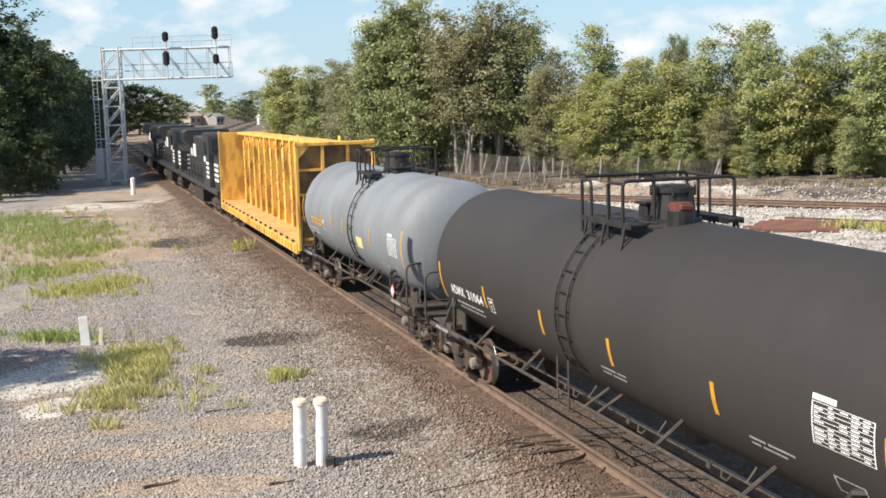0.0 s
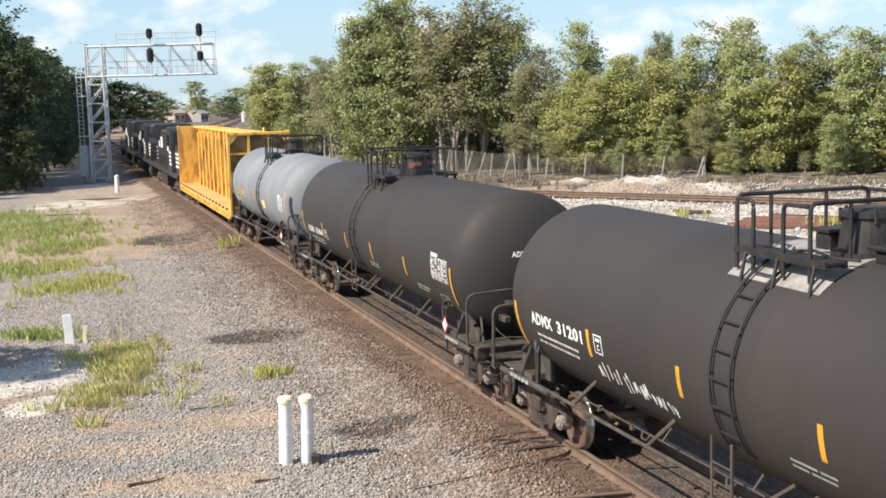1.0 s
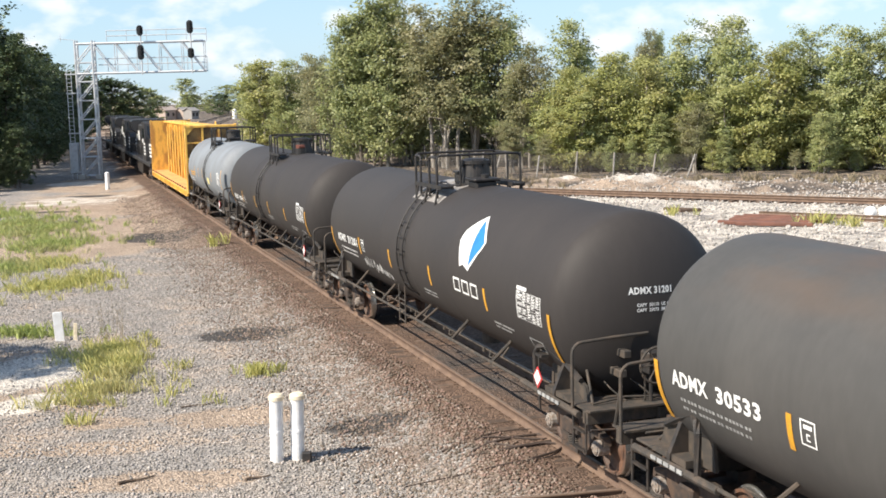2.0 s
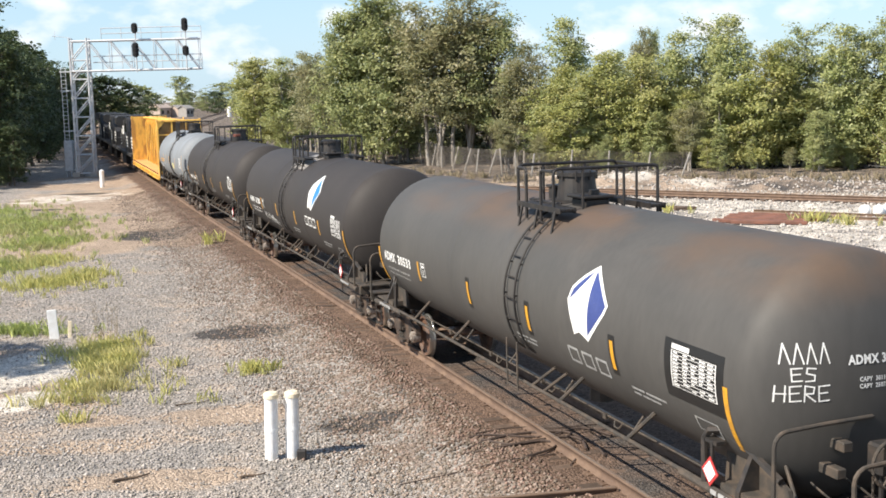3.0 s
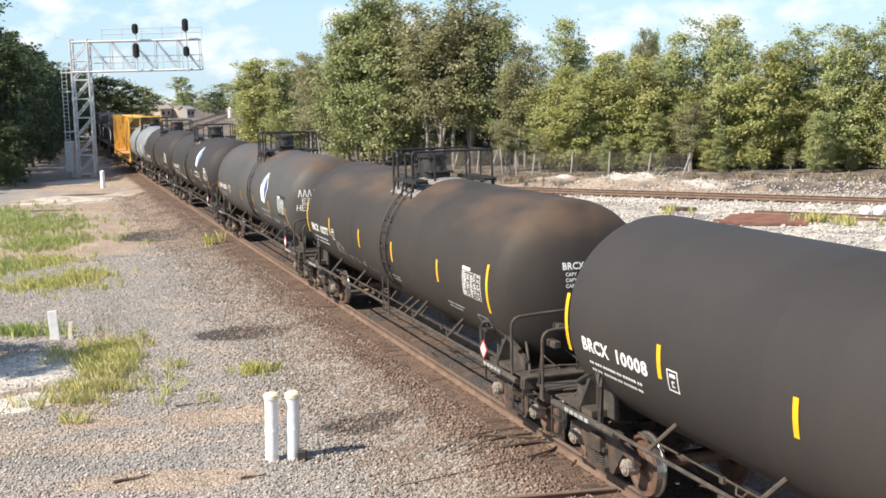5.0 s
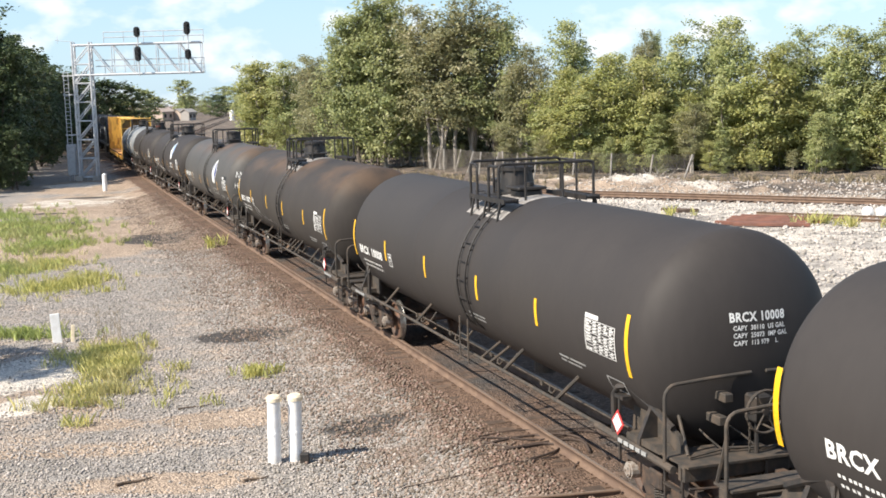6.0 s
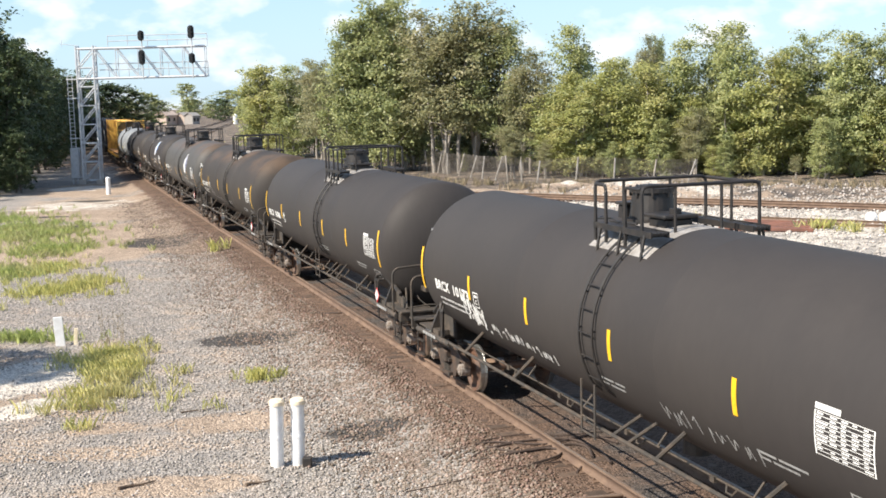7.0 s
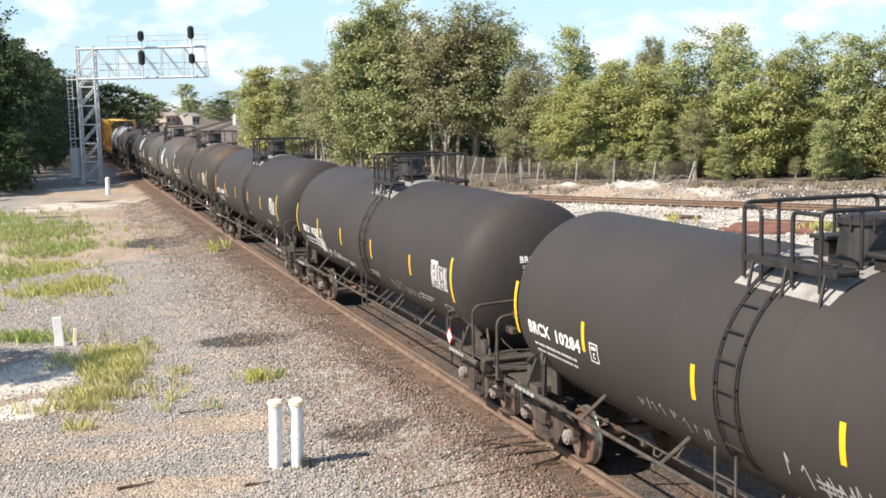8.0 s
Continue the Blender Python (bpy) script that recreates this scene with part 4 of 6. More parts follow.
def running_pipe(car, e, x_lad):
    """The long side rail low on the car, with slanted brackets up to the shell, and the brake line behind it."""
    for sy in (1, -1):
        bm = BM()
        rod(bm, (-e, sy * 1.42, 1.10), (e, sy * 1.42, 1.10), 0.030, 8)
        for k in (5.2, 2.75, -2.35, -4.6):
            rod(bm, (k, sy * 1.43, 1.08), (k - .33, sy * 1.15, 1.52), 0.032, 6)
        for dx in (0.55, 1.0):
            rod(bm, (x_lad - dx, sy * 1.43, 1.08), (x_lad - dx - .42, sy * 1.17, 1.46), 0.026, 6)
        part("side_rail", bm, STEEL_DUSTY, car, "dusty pipe side rail with slanted brackets")
    bm = BM()
    rod(bm, (-e, 0.98, 1.02), (e, 0.98, 1.02), 0.016, 6)
    for k in (-4, -1.6, .8, 3.1):
        rod(bm, (k, .98, 1.02), (k, .80, 1.24), 0.02, 6)
        tube(bm, [(k + .35, .98, 1.02), (k + .42, 1.02, .93), (k + .55, 1.02, .93), (k + .6, .98, 1.02)], .016, 5)
        box(bm, (k + .9, .99, 1.0), (.10, .06, .08))
    part("brake_line", bm, STEEL_DUSTY, car)
    bm = BM()
    rod(bm, (-1.2, 0.1, 0.72), (-1.2, 0.1, 1.05), 0.22, 14)
    part("outlet_valve", bm, STEEL_BLACK, car)
    bm = BM()
    box(bm, (1.9, -0.3, 0.9), (0.7, 0.5, 0.4), bevel=.05)
    part("brake_valve", bm, STEEL_BLACK, car)


SHELLS = {}


def tank_car(label, material, x_lad, marks, seed, half=8.1, cars=9.05, style="plain", reflect=None, short=(-11, 6), long=(-18, 15.5), patch=None,
             logo=None, brake=True, red=False, graffiti=None, trucks=7.35, end_marks=True, panel_frame=False, mark_ang=-15, head_scrawl=False, plat=(0.42, 0.34),
             stripes=(7.52, 4.80, 1.69, -1.18, -4.42, -7.20), mark_x=7.02, panel_x=-5.92, panel_w=.96, small_end=False, yellow_label=False):
    car = thing("tank_car", label, "tank car", "tank cars of the train")
    key = (material.name, half)
    if key not in SHELLS:
        SHELLS[key] = shell_mesh(half, material)
    sh = share("shell", new_data(SHELLS[key]), car, Matrix())
    reflect = reflect or YELLOW_REFLECT
    r = random.Random(seed)
    k = half / 8.1
    for i, x in enumerate(stripes):
        a0, a1 = long if i in (0, 5) else short
        x *= k
        if style == "framed" and i in (2, 3, 4):
            part("stripe_backing", strip(BM(), x + .10, x - .10, a0 - 3, a1 + 3, 0.003, 8), PANEL_BLACK, sh)
        part("reflective_stripe", strip(BM(), x + 0.05, x - 0.05, a0, a1, 0.006, 8), reflect, sh, "yellow reflective stripe")
    # stencilled marks beside the second stripe
    if marks:
        for word, lead, width in zip(marks.split(), (0, 1.03), (.85, .95)):
            part("reporting_mark", lettering(word, 0.19, mark_x * k - lead, mark_ang + 2, heavy=0.009, fit=width), WHITE_PAINT, sh, "white stencilled car mark")
    bm = BM()
    bars(bm, mark_x * k - .12, mark_ang - 4, ((.05, .05, 0, .05, .05, .05, 0, .06, .05, .05, .05, .06, 0, .05, .05, 0, .06, .05, .05, .05, .06, 0, .05, .05), (.05, .05, 0, .05, .05, 0, 0, .06, .05, .05, .05, .06, 0, .05, .05, 0, .06, .05, .05, .05, .06, 0, .05, .05)), 1.7, 4.6, gap=.026)
    tagged(part("fine_print", bm, WHITE_PAINT if style != "framed" else WHITE_DULL, sh, "rows of small white stencils"), kind="stuff")
    bm = BM()
    cx, ca = (stripes[1] - .2) * k, mark_ang + 1
    strip(bm, cx, cx - .27, ca + 10, ca + 9.3, .006, 1), strip(bm, cx, cx - .27, ca - 1, ca - .3, .006, 1)
    strip(bm, cx, cx - .022, ca - 1, ca + 10, .006, 4), strip(bm, cx - .248, cx - .27, ca - 1, ca + 10, .006, 4)
    strip(bm, cx - .06, cx - .21, ca + 8, ca + 6.2, .006, 1), strip(bm, cx - .10, cx - .17, ca + 4.4, ca + 3.7, .006, 1)
    strip(bm, cx - .10, cx - .12, ca + 4.4, ca + 1.2, .006, 2), strip(bm, cx - .10, cx - .17, ca + 1.9, ca + 1.2, .006, 1)
    part("test_mark", bm, WHITE_PAINT, sh, "small white boxed test mark")
    # data panel before the rear stripe
    px, pa = panel_x * k, 6.0
    if panel_frame:
        part("panel_backing", strip(BM(), px + .18, px - panel_w - .16, pa + 5, pa - 24, 0.003, 8, 2), PANEL_BLACK, sh, "black data panel")
    bm = BM()
    strip(bm, px, px - .42, pa + 3, pa + .6, .006, 1)
    for i in range(11):
        a = pa - i * 1.75
        strip(bm, px, px - panel_w, a, a - .28, .006, 1)
        for c in range(5):
            q = panel_w * (.04, .27, .46, .64, .82)[c]
            w = panel_w * r.uniform(.07, .20 if c == 0 else .14)
            if i < 10 and r.random() < .88:
                strip(bm, px - q, px - q - w, a - .62, a - 1.30, .006, 1)
    strip(bm, px, px - .02, pa, pa - 17.9, .006, 6), strip(bm, px - panel_w + .02, px - panel_w, pa, pa - 17.9, .006, 6)
    tagged(part("data_panel", bm, WHITE_PAINT, sh, "white printed data table"), kind="stuff")
    bm = BM()
    bars(bm, -0.55, -24, ((.5, .3), (.3, .45)), 1.4, 3.2)
    tagged(part("fine_print", bm, WHITE_DULL, sh), kind="stuff")
    bm = BM()
    bars(bm, -4.7 * k, -24, ((.35, .55), (.2, .5)), 1.4, 3.2)
    tagged(part("fine_print", bm, WHITE_DULL, sh), kind="stuff")
    bm = BM()
    qx = -6.35 * k
    for a, b in ((-24, -24.8), (-31.2, -32)):
        strip(bm, qx, qx - .55, a, b, .006, 1)
    strip(bm, qx, qx - .03, -24, -32, .006, 3), strip(bm, qx - .52, qx - .55, -24, -32, .006, 3)
    part("inspection_frame", bm, WHITE_DULL, sh)
    if end_marks:
        # bars of print on the rear head, wrapped to its curve
        head = 0.74

        def on_head(y, z):
            rr = min(0.999, math.hypot(y, z - Z_TANK) / R_TANK)
            return (-(half - head) - head * math.sqrt(1 - rr * rr) - 0.008, y, z)
        rows = ((marks, .10, 2.77), ("CAPY  30110  US GAL", .05, 2.57), ("CAPY  25073  IMP GAL", .05, 2.49)) if small_end else ((marks, .118, 2.84), ("CAPY  30110  US GAL", .062, 2.725), ("CAPY  25073  IMP GAL", .062, 2.625), ("CAPY  113 979    L", .062, 2.525))
        for row, (words, size, z) in enumerate(rows):
            bm = lettering(words, size, 0, 0, heavy=.0055 if row == 0 else .0025, flat=True)
            for v in bm.verts:
                v.co = on_head((.30 if small_end and row else .38 if row else .43) - v.co.x * .86, z + v.co.y)
            bmesh.ops.recalc_face_normals(bm, faces=bm.faces)
            tagged(part("end_print", bm, WHITE_PAINT, sh), kind="stuff")
        if head_scrawl:
            # three sprayed rows; the first, a name, is only slanted strokes
            pen = {"E": (((1, 1), (0, .95), (.05, 0), (1, .05)), ((0, .5), (.8, .55))), "S": (((1, .95), (.2, 1), (.1, .6), (.9, .45), (.85, .05), (0, 0)),),
                   "H": (((.1, 1), (0, 0)), ((.95, 1), (.9, 0)), ((0, .5), (1, .5))), "R": (((0, 0), (.05, 1), (.9, .9), (.8, .5), (.05, .5), (1, 0)),),
                   "/": (((0, 0), (.5, 1)), ((.5, 1), (1, 0)))}
            for word, y, z, w, h in (("////", 1.17, 2.80, .105, .22), ("ES", 1.06, 2.60, .11, .15), ("HERE", 1.23, 2.37, .115, .18)):
                bm = BM()
                for k, letter in enumerate(word):
                    for line in pen[letter]:
                        for (xa, za), (xb, zb) in zip(line, line[1:]):
                            a_, b_ = Vector((y - k * w * 1.32 - xa * w, z + za * h)), Vector((y - k * w * 1.32 - xb * w, z + zb * h))
                            d_ = (b_ - a_).normalized() * .008
                            o_ = Vector((-d_.y, d_.x))
                            bm.faces.new([bm.verts.new(on_head(*q)) for q in (a_ - d_ - o_, b_ + d_ - o_, b_ + d_ + o_, a_ - d_ + o_)])
                bmesh.ops.recalc_face_normals(bm, faces=bm.faces)
                tagged(part("graffiti", bm, WHITE_PAINT, sh, "white sprayed scrawl"), kind="stuff")
    if yellow_label:
        part("warning_label", strip(BM(), -1.50, -2.15, -18, -6.5, .006, 4), LABEL_YELLOW, sh, "square pale yellow warning label")
        bm = BM()
        bars(bm, 4.75, -4.5, ((.5, .38, .42, .36), (.42, .5, .44)), 3.2, 5.0, gap=.09)
        tagged(part("fine_print", bm, ORANGE_REFLECT, sh, "faded yellow lettering"), kind="stuff")
    if logo:
        main, pale, lx, aa, sc = logo
        # leaf-shaped emblem in two halves with a white border
        def quad_patch(pts, material, lift, name):
            bm = BM()
            bm.faces.new([bm.verts.new((*q, 0)) for q in pts])
            for h in np.arange(-.4, 1.4, .07):
                bmesh.ops.bisect_plane(bm, geom=bm.verts[:] + bm.edges[:] + bm.faces[:], plane_co=(0, h, 0), plane_no=(0, 1, 0))
            for v in bm.verts:
                v.co = on_shell(lx - v.co.x * sc, aa + math.degrees(v.co.y * sc / R_TANK), R_TANK + lift)
            bmesh.ops.recalc_face_normals(bm, faces=bm.faces)
            part(name, bm, material, sh)
        quad_patch([(.08, 1.29), (.42, 1.02), (.73, .76), (.66, .62), (.42, .37), (.17, .15), (.02, .20), (-.12, .24), (-.30, .18), (-.40, .38), (-.57, .67), (-.50, .88), (-.22, 1.10)], WHITE_PAINT, 0.006, "emblem_border")
        quad_patch([(.09, 1.20), (.40, .96), (.66, .74), (.59, .62), (.36, .40), (.17, .24), (.13, .66)], main, 0.009, "emblem_half")
        if pale:
            quad_patch([(.04, 1.20), (-.20, 1.04), (-.44, .85), (-.50, .68), (-.34, .80), (-.12, 1.0)], pale, 0.009, "emblem_half")
        # outlined block below the emblem in place of the maker's letters
        bm = BM()
        for i in range(3):
            x_ = lx + .66 * sc - i * .48 * sc
            for (xa, xb, ya, yb) in ((0, .36, -.05, -.09), (0, .36, -.28, -.32), (0, .04, -.05, -.32), (.32, .36, -.05, -.32)):
                strip(bm, x_ - xa * sc, x_ - xb * sc, aa + math.degrees(ya * sc / R_TANK), aa + math.degrees(yb * sc / R_TANK), .006, 2)
        part("emblem_bars", bm, WHITE_PAINT if main is LOGO_BLUE else WHITE_DULL, sh)
    if graffiti:
        for g in graffiti:
            part("graffiti", scribble(*g), WHITE_DULL if g[0] % 2 else WHITE_PAINT, sh, "pale sprayed scrawl")["kind"] = "stuff"
    platform(car, plat[0], plat[1], patch=patch, red=red)
    ladder(car, x_lad)
    for sgn in (1, -1):
        end_gear(car, cars, sgn, brake and sgn < 0)
        truck(car, sgn * trucks)
    running_pipe(car, trucks - 1.1, x_lad)
    # placard on its bracket near the rear
    bm = BM()
    q = -trucks + 0.52
    box(bm, (q, 1.42, 1.22), (0.05, 0.03, 0.9))
    box(bm, (q + .02, 1.36, 1.66), (0.26, 0.14, 0.05))
    ob = part("placard_bracket", bm, STEEL_BLACK, car)
    bm = BM()
    box(bm, (0, 0, 0), (0.26, 0.012, 0.26), pose(q, 1.45, 1.30, 0, 45, 0))
    part("placard", bm, RED_PLACARD, ob, "red and white diamond placard")
    bm = BM()
    box(bm, (0, 0, 0), (0.19, 0.012, 0.19), pose(q, 1.458, 1.30, 0, 45, 0))
    part("placard_face", bm, WHITE_PAINT, ob)
    return car


ROLLING = []   # (thing, distance of its centre from the reference point of the train, half distance of its trucks)
G = "glossy black tank car with yellow reflective stripes"
ROLLING.append((tank_car("grey tank car with yellow stripes, shorter than the rest", TANK_GREY, -1.0, "", 1, half=6.5, cars=7.2, trucks=5.6, reflect=ORANGE_REFLECT, end_marks=False, plat=(0.45, -0.6), stripes=(7.6, 3.9, 2.1, .22, -3.8, -7.72), panel_x=-6.13, panel_w=.88, yellow_label=True), 62.9, 5.6))
ROLLING.append((tank_car("dark brownish black tank car with a red valve", TANK_BLACK, 0.57, "ADMX 31064", 2, reflect=ORANGE_REFLECT, stripes=(7.22, 4.48, 1.61, -1.06, -4.05, -7.40), mark_x=6.62, panel_x=-6.14, panel_w=1.06, small_end=True, short=(-20.5, -4), long=(-28, 2), red=True, mark_ang=-22, plat=(1.08, -0.26)), 46.4, 7.3))
ROLLING.append((tank_car("black tank car with a blue and white leaf emblem", TANK_BLACK, 0.62, "ADMX 31201", 3, reflect=ORANGE_REFLECT, stripes=(7.30, 4.42, 1.72, -1.27, -4.52, -7.42), mark_x=6.62, panel_x=-6.10, panel_w=1.02, small_end=True, short=(-18, -2), long=(-34, -2), logo=(LOGO_BLUE, LOGO_PALE, -3.5, 0, 1.0), graffiti=[(4, 4.3, 2.0, -24, -29, 15, .03, 1.2)], mark_ang=-14, patch=PATCH_PALE, plat=(1.26, -0.06)), 28.15, 7.3))
ROLLING.append((tank_car("worn grey-black tank car with navy emblem and rust stains", TANK_WORN, -0.69, "ADMX 30533", 4, style="framed", reflect=ORANGE_REFLECT, stripes=(7.48, 4.56, 1.54, -1.29, -4.33, -7.25), mark_x=7.08, panel_x=-6.0, panel_w=1.05, small_end=True, short=(-18, -2), long=(-34, -2), logo=(LOGO_NAVY, LOGO_NAVY, -3.42, -13.7, 1.0), panel_frame=True, mark_ang=-13, head_scrawl=True, plat=(0.37, -0.05)), 9.75, 7.3))
ROLLING.append((tank_car("black tank car with brown faded top and stripes", TANK_RUSTY, -0.70, "BRCX 10277", 5, patch=PATCH_PALE, graffiti=[(9, 4.4, 3.5, -22, -25, 5, .03, 1.3), (11, 3.3, .6, -27, -30, 9, .014, .7)]), -8.4, 7.3))
ROLLING.append((tank_car(G, TANK_BLACK, -0.66, "BRCX 10008", 6, patch=PATCH_PALE, stripes=(7.52, 4.70, 1.76, -1.32, -4.08, -7.22)), -26.5, 7.3))
ROLLING.append((tank_car("glossy black tank car with white graffiti low on its side", TANK_BLACK, -0.52, "BRCX 10173", 7, patch=PATCH_PALE, stripes=(7.54, 4.66, 1.90, -1.17, -4.40, -7.15), mark_x=6.70, graffiti=[(10, 5.2, 4.1, -17, -27, 13, .055, 1.9), (12, 3.9, 1.0, -27, -29, 13, .03, .9), (13, -2.4, -4.8, -28, -30, 9)]), -44.76, 7.3))
ROLLING.append((tank_car("black tank car with wide pale patch round its manway", TANK_BLACK, 0.97, "BRCX 10284", 8, patch=PATCH_PALE, stripes=(7.54, 4.90, 1.76, -1.15, -4.40, -7.20), graffiti=[(15, 3.6, 1.6, -25, -29, 8, .016, .8), (17, .1, -1.9, -24, -27, 7, .026, 1.5)], plat=(1.55, 0.45)), -62.8, 7.3))


def lumber_car():
    """A centre-beam lumber car: low deck, full end bulkheads and a trussed spine."""
    car = thing("lumber_car", "empty yellow centerbeam lumber flatcar, stained by rust", "flatcar")
    hl, dz, top = 10.85, 1.12, 4.62
    bm = BM()
    box(bm, (0, 0, dz - .06), (2 * hl - .3, 2.86, .12))
    part("deck", bm, DECK_ORANGE, car, "worn orange deck")
    bm = BM()
    for sy in (1, -1):
        box(bm, (0, sy * 1.40, dz - .22), (2 * hl - .3, .10, .30))
        for x in np.arange(-hl + .5, hl - .4, .62):
            box(bm, (x, sy * 1.47, dz - .20), (.10, .05, .22))
    box(bm, (0, 0, dz - .42), (2 * hl - 1, .5, .5))
    part("side_sill", bm, LUMBER_YELLOW, car)
    for sgn in (1, -1):
        bm = BM()
        x = sgn * (hl - .12)
        box(bm, (x, 0, (dz + top) / 2), (.07, 2.84, top - dz))
        part("bulkhead", bm, LUMBER_YELLOW, car, "yellow end bulkhead")
        bm = BM()
        o = x + sgn * .12
        for y in (-1.36, 1.36):
            box(bm, (o, y, (dz + top) / 2 - .1), (.20, .12, top - dz + .3), bevel=.02)
        for y in (-.45, .45):
            box(bm, (o, y, (dz + top) / 2), (.16, .10, top - dz))
        for z in (dz + .15, dz + .9, dz + 1.7, dz + 2.55):
            box(bm, (o, 0, z), (.10, 2.7, .09))
        box(bm, (o, 0, top - .06), (.24, 2.86, .13), bevel=.02)
        for sy in (1, -1):
            prism(bm, [(sy * 1.34, top - .12), (sy * .9, top - .12), (sy * 1.34, top - .6)], "x", o - .08, o + .08)
        part("bulkhead_frame", bm, LUMBER_YELLOW, car)
        bm = BM()
        box(bm, (x + sgn * .045, 0, (dz + top) / 2), (.012, 2.6, top - dz - .2))
        part("bulkhead_back", bm, PANEL_TAN, car, "stained brown outer face")
        bm = BM()
        box(bm, (sgn * (hl + .1), 0, .88), (.9, .2, .22))
        box(bm, (sgn * (hl + .5), 0, .88), (.25, .26, .26), bevel=.05)
        part("coupler", bm, STEEL_DUSTY, car)
    bm = BM()
    box(bm, (0, 0, top - .06), (2 * hl - .4, .95, .12), bevel=.02)
    part("top_chord", bm, LUMBER_YELLOW, car)
    r = random.Random(5)
    for x in np.arange(-hl + 1.35, hl - 1.0, 1.62):
        bm = BM()
        for sy in (1, -1):
            prism(bm, [(sy * .30, dz), (sy * .46, dz), (sy * .42, top - .12), (sy * .30, top - .12)], "x", x - .17, x + .17)
            # the face plate narrows upward and carries riser blocks with gaps between them
            z = dz + .02
            while z < top - .35:
                h = r.uniform(.32, .62)
                w = .30 - .03 * (z - dz) + r.uniform(-.04, .05)
                box(bm, (x + r.uniform(-.02, .02), sy * .475, z + h / 2), (2 * w * .62, .035, h - .05), bevel=.008)
                z += h
        part("post", bm, LUMBER_YELLOW, car, "rust-streaked yellow post")
    bm = BM()
    xs = np.arange(-hl + .5, hl - .9, 1.62)
    for i, x in enumerate(xs[:-1]):
        rod(bm, (x, .15, dz), (x + 1.62, .15, top - .2), .05, 6)
        prism(bm, [(x + .25, top - .12), (x + 1.35, top - .12), (x + .8, top - .75)], "y", .30, .34)
    box(bm, (0, 0, 2.5), (2 * hl - 1, .06, .12))
    part("brace", bm, LUMBER_YELLOW, car, "yellow braces between the posts")
    bm = BM()
    box(bm, (0, 0, (dz + top) / 2), (2 * hl - .4, .03, top - dz - .2))
    part("web", bm, PANEL_TAN, car, "stained brown web plate between the posts")
    for x in np.arange(-hl + .9, hl - .5, 1.24):
        bm = BM()
        rod(bm, (x - .09, 1.44, dz + .03), (x + .09, 1.44, dz + .03), .05, 8)
        part("winch", bm, DARK_RUST, car)
    for sgn in (1, -1):
        truck(car, sgn * 8.9)
    return car


